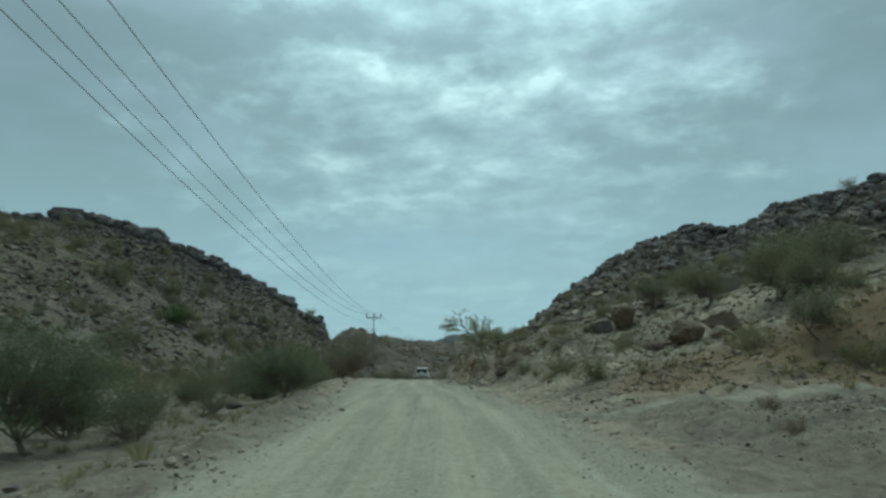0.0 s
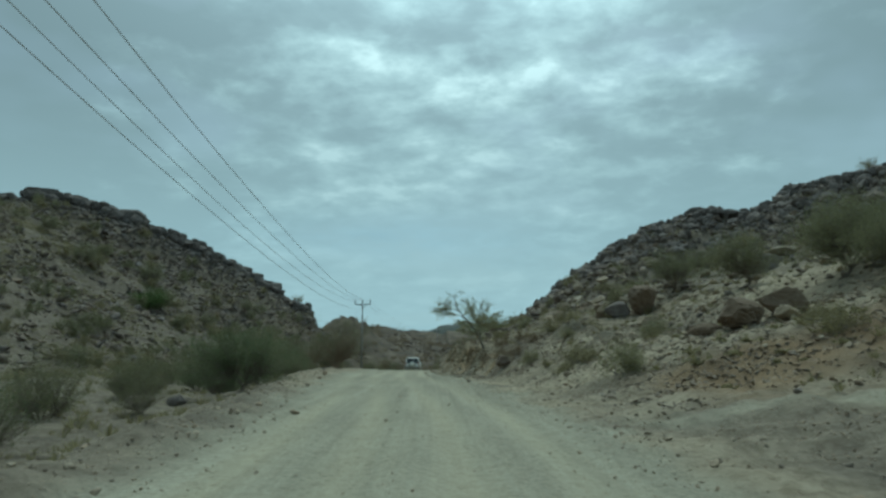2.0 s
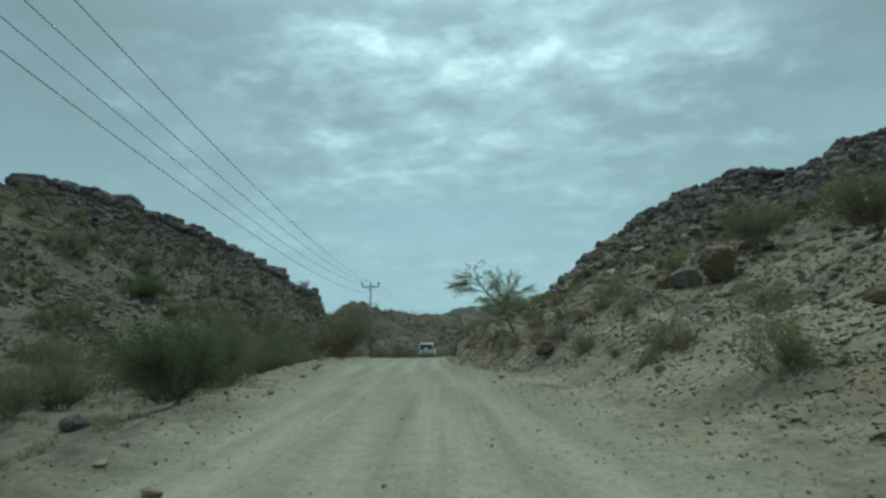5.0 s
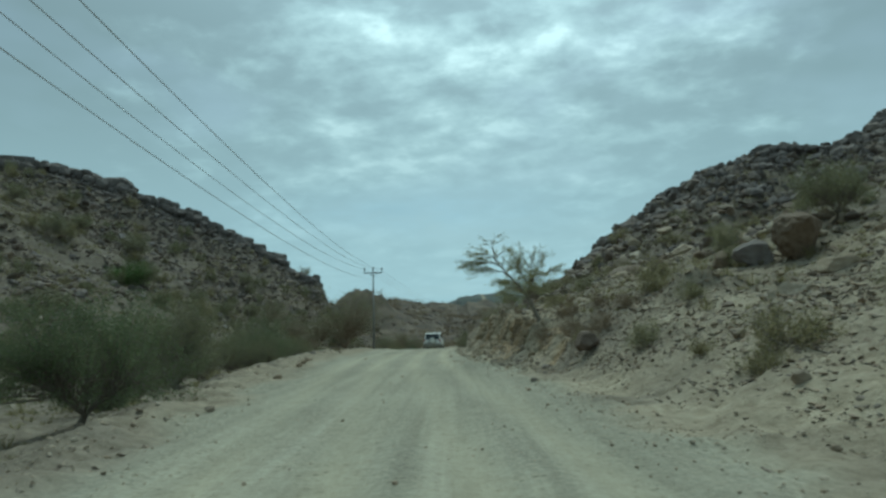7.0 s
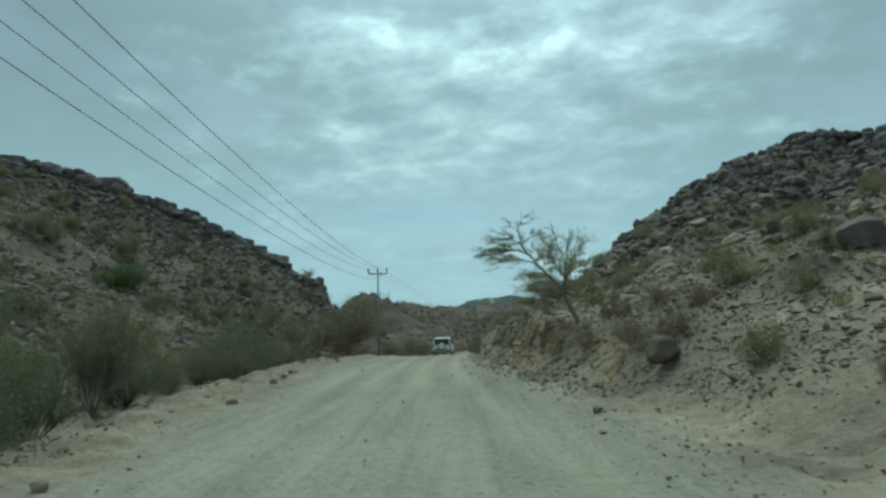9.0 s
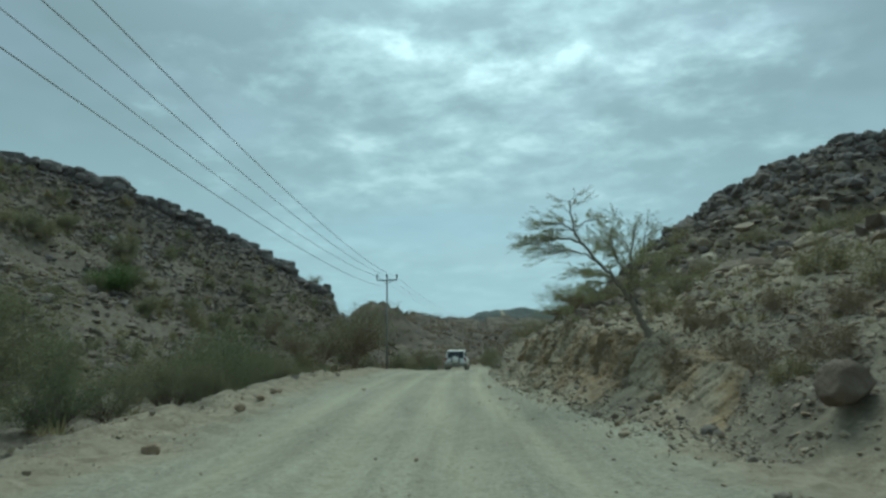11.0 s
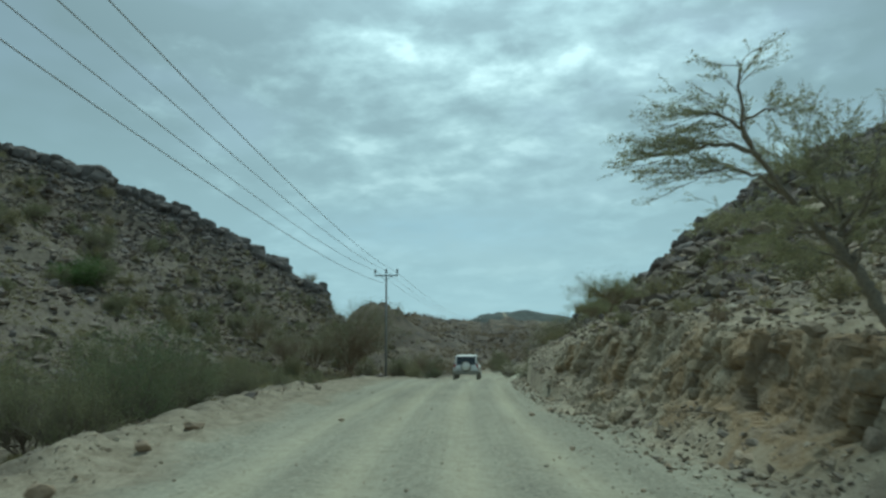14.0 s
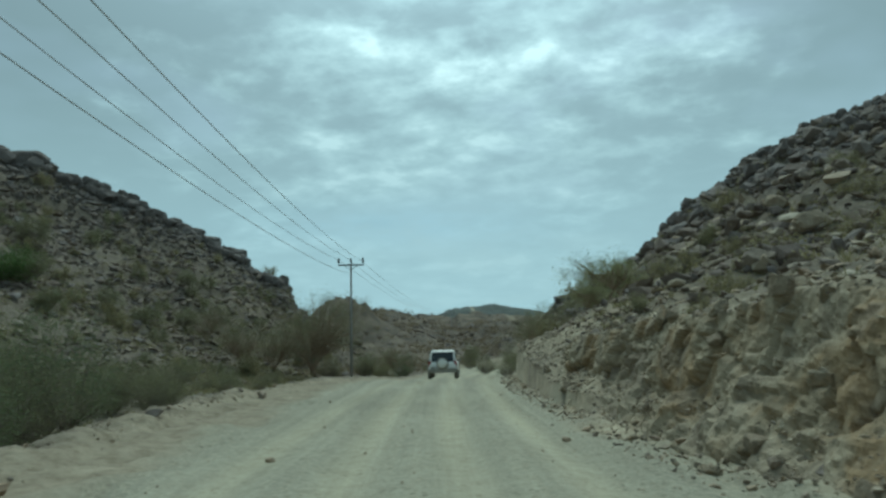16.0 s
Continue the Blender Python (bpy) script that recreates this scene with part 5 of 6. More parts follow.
def tufts():
    """Dry grass and dwarf scrub, too many to count."""
    rng = np.random.default_rng(401)
    p = area(rng, 22000, -26, 34, 6, 112)
    X = p[:, 0] - toe_x(p[:, 1])
    L = -(p[:, 0] - road_x(p[:, 1])) - half_left(p[:, 1])
    keep = (((X > np.where(p[:, 1] < 90, 2.6, 0.3)) & (p[:, 1] > 44)) | ((X > 4) & (rng.uniform(0, 1, len(p)) < 0.25)) | (L > 0.8)) & (rng.uniform(-0.45, 0.55, len(p)) < fbm(p[:, 0], p[:, 1], 3.5, 411, 3) - 0.1)
    p = p[keep]
    n, k = len(p), 24
    base = np.concatenate([p, ground_z(p[:, 0], p[:, 1])[:, None]], 1)
    size = np.minimum(0.17 * np.exp(rng.normal(0, 0.45, n)), 0.5)
    a = rng.uniform(0, 2 * np.pi, (n, k))
    lean = rng.uniform(0.1, 1.0, (n, k))
    tip = np.stack([np.cos(a) * lean, np.sin(a) * lean, 1 - 0.5 * lean], -1) * size[:, None, None] * rng.uniform(0.6, 1.2, (n, k))[..., None]
    side = np.stack([-np.sin(a), np.cos(a), 0 * a], -1) * 0.03 * size[:, None, None]
    foot = base[:, None] + np.stack([np.cos(a), np.sin(a), 0 * a], -1) * 0.2 * size[:, None, None]
    v = np.stack([foot - side, foot + side, foot + tip * 0.6 + side * 1.6, foot + tip], 2).reshape(-1, 3)
    tagged(new("dry_grass", mesh_of("dry_grass", v, np.arange(len(v)).reshape(-1, 4), LEAF_DRY)), "dry grey-green grass and dwarf scrub on stony soil", "grass", kind="stuff")


tufts()


def far_scrub_cover():
    """Thin scrub on the slopes at the head of the valley."""
    rng = np.random.default_rng(421)
    p = np.concatenate([area(rng, 2600, -110, 120, 128, 330), area(rng, 900, -150, 170, 330, 620)])
    keep = rng.uniform(-0.4, 0.5, len(p)) < fbm(p[:, 0], p[:, 1], 25, 431, 3) + 0.05
    keep &= np.abs(p[:, 0] - road_x(p[:, 1])) > 5
    keep &= ~((p[:, 0] < -24) & (p[:, 1] < 190))
    p = p[keep]
    n, k = len(p), 46
    size = rng.uniform(0.7, 1.7, n) * (1 + p[:, 1] / 400)
    c = rng.standard_normal((n, k, 3)) * np.array([0.5, 0.5, 0.33]) * size[:, None, None]
    c[..., 2] = np.abs(c[..., 2]) + 0.2 * size[:, None]
    base = np.concatenate([p, ground_z(p[:, 0], p[:, 1])[:, None]], 1)
    v, f = leaves(rng, (base[:, None] + c).reshape(-1, 3), 0.24)
    tagged(new("far_scrub", mesh_of("far_scrub", v, f, LEAF_BROWN)), "dry brown scrub covering the slopes up the valley", "scrub", kind="stuff")


far_scrub_cover()


def hill_scrub():
    """Dwarf scrub between the rocks of both hillsides."""
    rng = np.random.default_rng(441)
    p = np.concatenate([area(rng, 9500, -108, -14, 60, 168), area(rng, 2200, 8, 70, 24, 128), area(rng, 260, 9, 24, 24, 30)])
    d = (-p[:, 0] - 30) * 0.957 + (p[:, 1] - 87) * 0.289
    q2 = np.where(p[:, 0] < 0, -0.39 * p[:, 0] + 0.92 * p[:, 1] - 163, 0.68 * p[:, 0] + 0.73 * p[:, 1] - 106)
    keep = (q2 < -1) & ((p[:, 0] > 0) | (d > -14)) & ((p[:, 0] < 0) | (p[:, 1] > 66) | (p[:, 1] < 30) | (p[:, 0] > 17) | (rng.uniform(0, 1, len(p)) < 0.3)) & (p[:, 0] > -0.75 * p[:, 1]) & (p[:, 0] < 14 + 0.9 * p[:, 1])
    keep &= rng.uniform(-0.45, 0.55, len(p)) < fbm(p[:, 0], p[:, 1], 12, 451, 3) + 0.08
    p = p[keep]
    n, k = len(p), 40
    size = np.minimum(0.6 * np.exp(rng.normal(0, 0.45, n)), 1.5) * np.where(p[:, 0] > 0, 0.75 - 0.4 * ss(64, 50, p[:, 1]), 1.15)
    c = rng.standard_normal((n, k, 3)) * np.array([0.5, 0.5, 0.3]) * size[:, None, None]
    c[..., 2] = np.abs(c[..., 2]) + 0.12 * size[:, None]
    base = np.concatenate([p, ground_z(p[:, 0], p[:, 1])[:, None]], 1)
    v, f = leaves(rng, (base[:, None] + c).reshape(-1, 3), 0.085)
    tagged(new("hill_scrub", mesh_of("hill_scrub", v, f, LEAF_DRY)), "olive dwarf scrub growing between hillside rocks", "scrub", kind="stuff")


hill_scrub()
scrub = [bush("shrub", "low grey-green desert shrub among stones", "shrub", 221 + k, 0.74, 1.6, 14, 1, 42, 0.018, BARK_GREY, (LEAF_DRY, LEAF_OLIVE, LEAF_DRY)[k], 1.2, 0.02, 0.06, (4, 7), 0.012) for k in range(3)]
shrub_spots_a = [(7.7, 30.5, 1.35, 1), (7.6, 36.7, 1.1, 0), (6.9, 36.2, 0.7, 2), (13.4, 28.2, 1.1, 2), (11.2, 38.0, 1.0, 1), (8.7, 48.6, 1.1, 2), (6.4, 42.0, 0.9, 1), (6.6, 38.6, 0.5, 2), (11.0, 55.4, 1.4, 2), (14.8, 56.5, 1.5, 1), (12.4, 50.8, 1.0, 1),
                 (6.4, 56.4, 0.8, 0), (9.2, 63.5, 1.2, 1), (12.4, 68.5, 1.3, 2), (8.1, 70.5, 1.0, 0), (10.9, 36.8, 0.7, 2),
                 (5.6, 66.5, 0.7, 2), (14.8, 84.0, 1.4, 0), (11.4, 84.4, 2.0, 0), (16.5, 92.0, 1.8, 1), (20.5, 98.0, 2.0, 2), (24.0, 90.0, 2.0, 1)]
shrub_spots_b = [(28.0, 82.0, 2.0, 0), (22.0, 76.0, 1.9, 1), (19.0, 67.0, 1.5, 2), (26.0, 70.0, 1.9, 1), (31.0, 76.0, 2.0, 0), (36.0, 82.0, 2.1, 1), (42.0, 76.0, 2.0, 2),
                 (34.0, 66.0, 2.0, 1), (16.6, 114.0, 1.5, 0), (13.0, 121.0, 1.4, 1), (10.6, 126.0, 1.3, 2), (6.8, 76.0, 0.9, 1), (4.7, 84.0, 0.8, 0), (13.6, 29.6, 0.9, 0),
                 (18.5, 30.0, 1.4, 1), (16.0, 25.0, 1.3, 2), (8.8, 45.2, 0.8, 1), (5.6, 46.5, 0.6, 2), (21.0, 84.0, 1.6, 2), (14.0, 74.0, 1.1, 0)]
plant(scrub, shrub_spots_a + shrub_spots_b, PRNG, "shrubs on the slope beside the road")
dry = [bush("dry_shrub", "brown leafless dry shrub on the crumbling bank", "shrub", 261 + k, 0.9, 1.5, 14, 1, 34, 0.014, BARK_TAN, LEAF_BROWN, 1.0, 0.03, 0.05, (5, 8), 0.012) for k in range(2)]
plant(dry, [(5.5, 47.6, 0.75, 1), (6.2, 46.4, 0.8, 0), (7.4, 48.2, 0.8, 1), (5.9, 52.2, 0.7, 1), (7.0, 50.0, 0.7, 0), (4.75, 48.4, 0.5, 0), (4.9, 50.2, 0.7, 0), (5.6, 49.0, 0.75, 1), (4.4, 53.6, 0.55, 1), (6.1, 51.0, 0.6, 0), (4.6, 57.8, 0.5, 0), (4.9, 61.0, 0.45, 1), (6.6, 54.6, 0.6, 0),
            (9.4, 19.2, 0.5, 0), (8.4, 16.0, 0.4, 1)], PRNG, "dry shrubs on the bank")
far_scrub = [bush("shrub", "olive shrub among boulders on the far hillside", "shrub", 231 + k, 1.6, 2.4, 8, 1, 26, 0.06, BARK_GREY, (LEAF, LEAF_DRY)[k], 0.9, 0.03, 0.14, (4, 6), 0.02) for k in range(2)]
spots = []
prng = np.random.default_rng(91)
while len(spots) < 150:
    x, y = prng.uniform(-95, -16), prng.uniform(72, 158)
    d = (-x - 30) * 0.957 + (y - 87) * 0.289
    if -8 < d < 58 and -0.39 * x + 0.92 * y < 158 and (x - 1) / (y - 2) > -0.7:
        spots.append((x, y, prng.uniform(0.5, 1.4), int(prng.integers(0, 2))))
plant(far_scrub, spots, prng, "shrubs on the hillside across the valley")
lime = [bush("green_bush", "bright green spreading bush on the dark hillside", "bush", 241, 2.6, 5.4, 9, 1, 110, 0.07, BARK, LEAF_FRESH, 1.0, 0.0, 0.25, (5, 8))]
plant(lime, [(-42.6, 116.0, 1.15, 0), (-26.5, 165.0, 0.5, 0)], prng, "green bushes on the hillside")


ac = [crowned("acacia_tree", "flat-topped pale green acacia tree on the slope", "tree", 251, 3.4, 6.2, 0.52, 1.3, 7, 170, 52, 0.036, BARK_TAN, LEAF_PALE, 0.24, 0.045),
      crowned("thorn_tree", "tall rounded olive thorn tree on the valley floor", "tree", 252, 6.4, 8.8, 0.34, 0.6, 9, 260, 50, 0.042, BARK_TAN, LEAF, 0.34, 0.06, 0.75),
      crowned("acacia_tree", "small umbrella-shaped acacia among rocks", "tree", 253, 2.9, 3.6, 0.42, 0.6, 6, 100, 46, 0.04, BARK_GREY, LEAF_DRY, 0.2, 0.034),
      crowned("thorn_tree", "dense dark green thorn tree with crooked stems", "tree", 254, 3.3, 5.8, 0.24, 0.3, 7, 260, 110, 0.034, BARK, LEAF_GREEN, 0.22, 0.045, 0.7),
      crowned("thorn_tree", "sparse grey-green thorn tree with fanned bare stems", "tree", 258, 3.5, 4.0, 0.3, 0.2, 6, 200, 66, 0.03, BARK_GREY, LEAF, 0.2, 0.045, 0.75),
      crowned("thorn_tree", "spreading olive thorn tree among hillside rocks", "tree", 262, 3.4, 4.6, 0.3, 0.5, 7, 190, 46, 0.045, BARK, LEAF, 0.24, 0.04, 0.8)]
tree_spots_a = [(7.9, 85.6, 0.9, 0), (9.6, 88.4, 0.7, 0), (6.5, 84.0, 0.5, 0), (10.8, 98.0, 0.9, 0), (8.4, 102.5, 0.62, 0), (5.9, 98.0, 0.6, 1), (7.8, 101.0, 0.6, 1), (12.6, 106.0, 0.9, 0),  (-12.6, 124.0, 1.4, 1), (-17.5, 126.0, 0.9, 1),
                (-21.5, 122.0, 0.8, 1), (-25.5, 127.0, 0.75, 1), (-6.4, 132.0, 0.5, 1), (-8.6, 20.0, 0.95, 3),
                (-6.7, 37.4, 0.78, 3), (-7.5, 46.1, 0.86, 4), (-14.6, 59.5, 0.8, 4), (57.6, 92.0, 0.8, 2)]
tree_spots_b = [(16.7, 51.2, 0.78, 5), (16.8, 42.3, 0.84, 5), (17.4, 34.8, 0.92, 5), (19.2, 36.6, 0.9, 5), (17.4, 31.6, 0.72, 5), (15.2, 27.0, 0.55, 5), (20.6, 34.4, 0.85, 5), (21.4, 38.4, 0.8, 5), (21.2, 57.8, 0.6, 5), (24.6, 56.5, 0.6, 2),
                 (-28.5, 164.5, 0.9, 2), (16.0, 127.5, 0.55, 2), (19.0, 122.5, 0.6, 2), (-52.4, 115.0, 1.2, 5), (-40.4, 117.4, 1.0, 5), (-47.6, 128.6, 1.25, 5), (-36.0, 112.6, 0.7, 5), (-34.8, 121.4, 0.75, 5), (-55.5, 128.0, 0.9, 5), (-62.0, 122.0, 0.9, 5), (-33.5, 140.0, 0.8, 5), (-29.0, 128.0, 0.8, 5)]
plant(ac, tree_spots_a + tree_spots_b, PRNG, "trees of the valley")


def roadside_acacia():
    """The leaning thorn tree above the road cutting."""
    rng = np.random.default_rng(265)
    right, ahead = np.array([0.923, -0.385, 0]), np.array([0.385, 0.923, 0])

    def at(l, z, dep=0.0):
        return right * l + ahead * dep + np.array([0, 0, z])

    lines, twigs = [], []

    def limb(path, r0, r1, shoots, length, level, flat, pull):
        ctrl = np.array([at(*p) for p in path])
        t = np.linspace(0, len(ctrl) - 1, 5 * (len(ctrl) - 1) + 1)
        pts = np.stack([np.interp(t, np.arange(len(ctrl)), ctrl[:, k]) for k in range(3)], -1) + rng.normal(0, 0.018, (len(t), 3))
        lines.append((pts, np.linspace(r0, r1, len(pts))))
        for k in range(shoots):
            i = int(len(pts) * (0.3 + 0.68 * k / max(shoots - 1, 1)))
            i = min(i, len(pts) - 2)
            d = unit(unit(pts[i + 1] - pts[i]) * 0.5 + at(*pull) + rng.normal(0, 0.45, 3))
            grow(rng, pts[i], d, length * rng.uniform(0.7, 1.25), r1 * 0.6, level, lines, twigs, 0.02, 0.14, (4, 7), 0.6, flat)

    limb([(0.02, -0.3), (-0.06, 0.1), (-0.27, 0.62), (-0.46, 1.0), (-0.77, 1.54, 0.05)], 0.122, 0.066, 0, 1, 1, 0, (0, 0))
    limb([(-0.77, 1.54, 0.05), (-1.1, 1.98, 0.0), (-1.45, 2.5, -0.45), (-1.75, 3.0, -0.85), (-1.78, 3.55, -1.2), (-1.76, 3.98, -1.4)], 0.058, 0.012, 14, 0.5, 1, 0.1, (-0.1, 0.35))
    limb([(-1.58, 2.72, -0.63), (-1.88, 2.92, -0.8), (-2.2, 2.95, -0.95), (-2.5, 2.85, -1.1), (-2.75, 2.78, -1.2)], 0.045, 0.012, 26, 0.62, 1, 0.3, (-0.75, 0.0, -0.2))
    limb([(-1.68, 2.9, -0.77), (-1.85, 3.2, -0.95), (-2.05, 3.35, -1.1), (-2.2, 3.3, -1.2)], 0.035, 0.011, 17, 0.6, 1, 0.25, (-0.7, 0.1, -0.3))
    limb([(-1.3, 2.25, -0.1), (-1.6, 2.5, -0.5), (-2.0, 2.58, -0.8), (-2.35, 2.5, -1.0)], 0.034, 0.011, 16, 0.65, 1, 0.3, (-0.7, 0.0, -0.3))
    limb([(-1.76, 3.2, -0.98), (-1.5, 3.4, -0.8), (-1.3, 3.5, -0.6)], 0.022, 0.009, 7, 0.45, 1, 0.1, (0.3, 0.25))
    limb([(-0.95, 1.78, 0.05), (-1.3, 2.0, 0.35), (-1.65, 2.05, 0.6), (-2.0, 2.1, 0.7)], 0.036, 0.01, 16, 0.65, 1, 0.3, (-0.7, 0.05))
    limb([(-0.85, 1.65, 0.1), (-1.1, 1.75, 0.5), (-1.4, 1.7, 0.8), (-1.6, 1.62, 1.0)], 0.03, 0.01, 11, 0.5, 1, 0.3, (-0.6, -0.02))
    limb([(-0.46, 1.0), (-0.55, 1.4, 0.25), (-0.56, 1.8, 0.4), (-0.52, 2.3, 0.5), (-0.42, 2.9, 0.5), (-0.38, 3.3, 0.5)], 0.058, 0.012, 16, 0.62, 1, 0.1, (0.0, 0.45))
    limb([(-0.56, 1.7, 0.35), (-0.3, 2.1, 0.2), (-0.1, 2.6, 0.1), (0.02, 3.0, 0.1)], 0.042, 0.012, 15, 0.58, 1, 0.1, (0.15, 0.4))
    limb([(-0.56, 1.85, 0.4), (-0.8, 2.3, 0.3), (-0.95, 2.7, 0.2), (-0.95, 3.1, 0.1)], 0.04, 0.012, 15, 0.58, 1, 0.1, (-0.15, 0.4))
    limb([(-0.52, 1.9, 0.4), (-0.15, 2.2, 0.7), (0.15, 2.45, 0.9), (0.35, 2.65, 1.0)], 0.036, 0.011, 14, 0.55, 1, 0.2, (0.4, 0.2))
    limb([(-0.54, 1.6, 0.3), (-0.25, 1.9, -0.3), (-0.05, 2.1, -0.6), (0.1, 2.3, -0.8)], 0.034, 0.011, 13, 0.5, 1, 0.2, (0.25, 0.15))
    limb([(-0.9, 2.5, 0.2), (-1.15, 2.8, 0.5), (-1.25, 3.0, 0.7)], 0.026, 0.01, 10, 0.5, 1, 0.15, (-0.2, 0.2))
    limb([(-0.75, 1.5, 0.05), (-1.0, 1.75, -0.4), (-1.3, 1.85, -0.8)], 0.028, 0.01, 11, 0.45, 1, 0.25, (-0.4, 0.05))
    # the close lower crown round the fork
    limb([(-0.5, 1.1), (-0.8, 1.25, -0.3), (-1.1, 1.32, -0.5), (-1.35, 1.3, -0.6)], 0.028, 0.009, 13, 0.5, 1, 0.3, (-0.5, 0.0))
    limb([(-0.5, 1.2), (-0.3, 1.42, 0.3), (-0.05, 1.6, 0.5), (0.2, 1.75, 0.6)], 0.028, 0.009, 13, 0.5, 1, 0.2, (0.3, 0.2))
    limb([(-0.55, 1.4, 0.2), (-0.4, 1.7, -0.3), (-0.3, 2.0, -0.6), (-0.25, 2.3, -0.8)], 0.03, 0.01, 15, 0.5, 1, 0.15, (0, 0.3))
    limb([(-0.7, 1.5), (-0.9, 1.6, 0.4), (-1.1, 1.9, 0.7), (-1.2, 2.2, 0.9)], 0.028, 0.009, 14, 0.5, 1, 0.2, (-0.2, 0.2))
    limb([(-0.6, 1.9, 0.3), (-0.75, 2.2, 0.0), (-0.8, 2.5, -0.2), (-0.7, 2.8, -0.3)], 0.028, 0.009, 15, 0.5, 1, 0.1, (0, 0.4))
    limb([(-0.46, 1.0), (-0.4, 1.3, -0.25), (-0.15, 1.5, -0.5), (0.1, 1.6, -0.65)], 0.026, 0.009, 12, 0.45, 1, 0.2, (0.2, 0.15))
    v, f = tubes(lines, 6)
    lv, lf = leaves(rng, leaf_spots(rng, twigs, 30, 0.022), 0.0165)
    root = tagged(new("acacia_tree"), "leaning thorny acacia with sparse green twigs above the road cutting", "tree")
    part("trunk", mesh_of("trunk", v, f, BARK_ACACIA, True), None, root)
    part("crown", mesh_of("crown", lv, lf, LEAF_ACACIA), None, root)
    root.location, root.scale = (4.97, 52.7, gz(4.97, 52.7)), (0.92, 0.92, 0.86)


roadside_acacia()


def fallen_branch(x, y, turn, length, seed):
    """A dead branch lying at the foot of the cutting."""
    rng = np.random.default_rng(seed)
    lines, twigs = [], []
    grow(rng, (0, 0, 0.05), np.array([1.0, 0.0, 0.12]), length, 0.018, 1, lines, twigs, -0.01, 0.12, (3, 5), 0.7)
    v, f = tubes(lines, 6)
    c, s_ = math.cos(turn), math.sin(turn)
    v = np.stack([v[:, 0] * c - v[:, 1] * s_, v[:, 0] * s_ + v[:, 1] * c, np.abs(v[:, 2]) * 0.6 + 0.02], -1)
    ob = new("fallen_branch", mesh_of("fallen_branch", v, f, BARK, True))
    ob.location = (x, y, float(cut_z(np.array([x]), np.array([y]))[0]))
    tagged(ob, "dead grey branch lying on rubble beside the road", "branch", "fallen branches")


fallen_branch(3.6, 55.2, 2.6, 0.7, 501)
fallen_branch(3.9, 47.4, 0.5, 0.8, 502)
fallen_branch(-7.9, 20.6, 1.2, 1.3, 503)
fallen_branch(-8.2, 18.6, 3.6, 1.2, 504)
fallen_branch(-9.6, 19.2, 5.2, 1.4, 505)

# ---- power line ----
STEEL = plain_material("galvanised_steel", (0.12, 0.125, 0.125), (0.2, 0.205, 0.205), 0.55, 6.0, 0.5, 0.6)
POLE = plain_material("weathered_pole", (0.19, 0.185, 0.178), (0.3, 0.29, 0.275), 0.85, 5.0)
CERAMIC = plain_material("brown_ceramic", (0.05, 0.035, 0.03), (0.08, 0.055, 0.045), 0.35, 12.0)
CABLE = plain_material("aluminium_cable", (0.36, 0.375, 0.38), (0.44, 0.455, 0.46), 0.6, 4.0, 0.4, 0.0)


def power_pole(x, y, top):
    g = gz(x, y)
    hgt = top - g
    root = tagged(new("power_pole"), "slim grey power pole with a crossarm and three insulators", "power pole", "poles of the power line")
    root.location = (x, y, g)
    bm = bmesh.new()
    cyl(bm, 0.15, 0.085, hgt - 0.05, pose(0, 0, (hgt - 0.05) / 2 - 0.42), 14)
    part("pole", bm, POLE, root, smooth=True)
    bm = bmesh.new()
    box(bm, (2.55, 0.12, 0.14), (0, -0.12, hgt - 0.55), 0.015)
    part("crossarm", bm, STEEL, root)
    for sx in (-1, 1):
        bm = bmesh.new()
        box(bm, (0.95, 0.05, 0.05), (0.36 * sx, -0.12, hgt - 0.82), 0.005, Euler((0, -sx * 0.62, 0)).to_matrix().to_4x4())
        part("brace", bm, STEEL, root)
    for sx, z in ((-1.2, hgt - 0.48), (0.0, hgt - 0.48), (1.2, hgt - 0.48)):
        bm = bmesh.new()
        cyl(bm, 0.035, 0.035, 0.4, pose(sx, -0.12, z + 0.16), 8)
        for k in range(4):
            cyl(bm, 0.12, 0.08, 0.1, pose(sx, -0.12, z + 0.22 + 0.12 * k), 12)
        part("insulator", bm, CERAMIC, root, "brown ceramic insulator", True)
    return root


power_pole(-9.2, 117.7, 10.3)
power_pole(-8.5, -10.0, 14.2)
power_pole(5.0, 300.0, 13.2)


def wire(a, b, dip, label, radius=0.018):
    n = 60
    t = np.linspace(0, 1, n + 1)
    a, b = np.array(a), np.array(b)
    pts = a + (b - a) * t[:, None]
    pts[:, 2] -= 4 * dip * t * (1 - t)
    v, f = tubes([(pts, np.full(n + 1, radius))], 6)
    tagged(new("power_cable", mesh_of("power_cable", v, f, CABLE, True)), label, "cable", "cables of the power line")


for k, (x0, z0, x1, z1, dip) in enumerate([(-8.1, 10.15, -7.3, 14.1, 3.15), (-9.5, 10.4, -8.35, 13.4, 2.78), (-10.4, 10.3, -10.1, 14.6, 3.2), (-9.45, 8.95, -8.45, 11.9, 2.95)]):
    wire((x0, 117.6, z0), (x1, -10.0, z1), dip, "thin grey power cable hanging between poles")
    if k < 3:
        wire((x0, 117.6, z0), (x0 + 14.0, 300.0, z0 + 4.2), 3.0, "thin grey power cable running on up the valley")

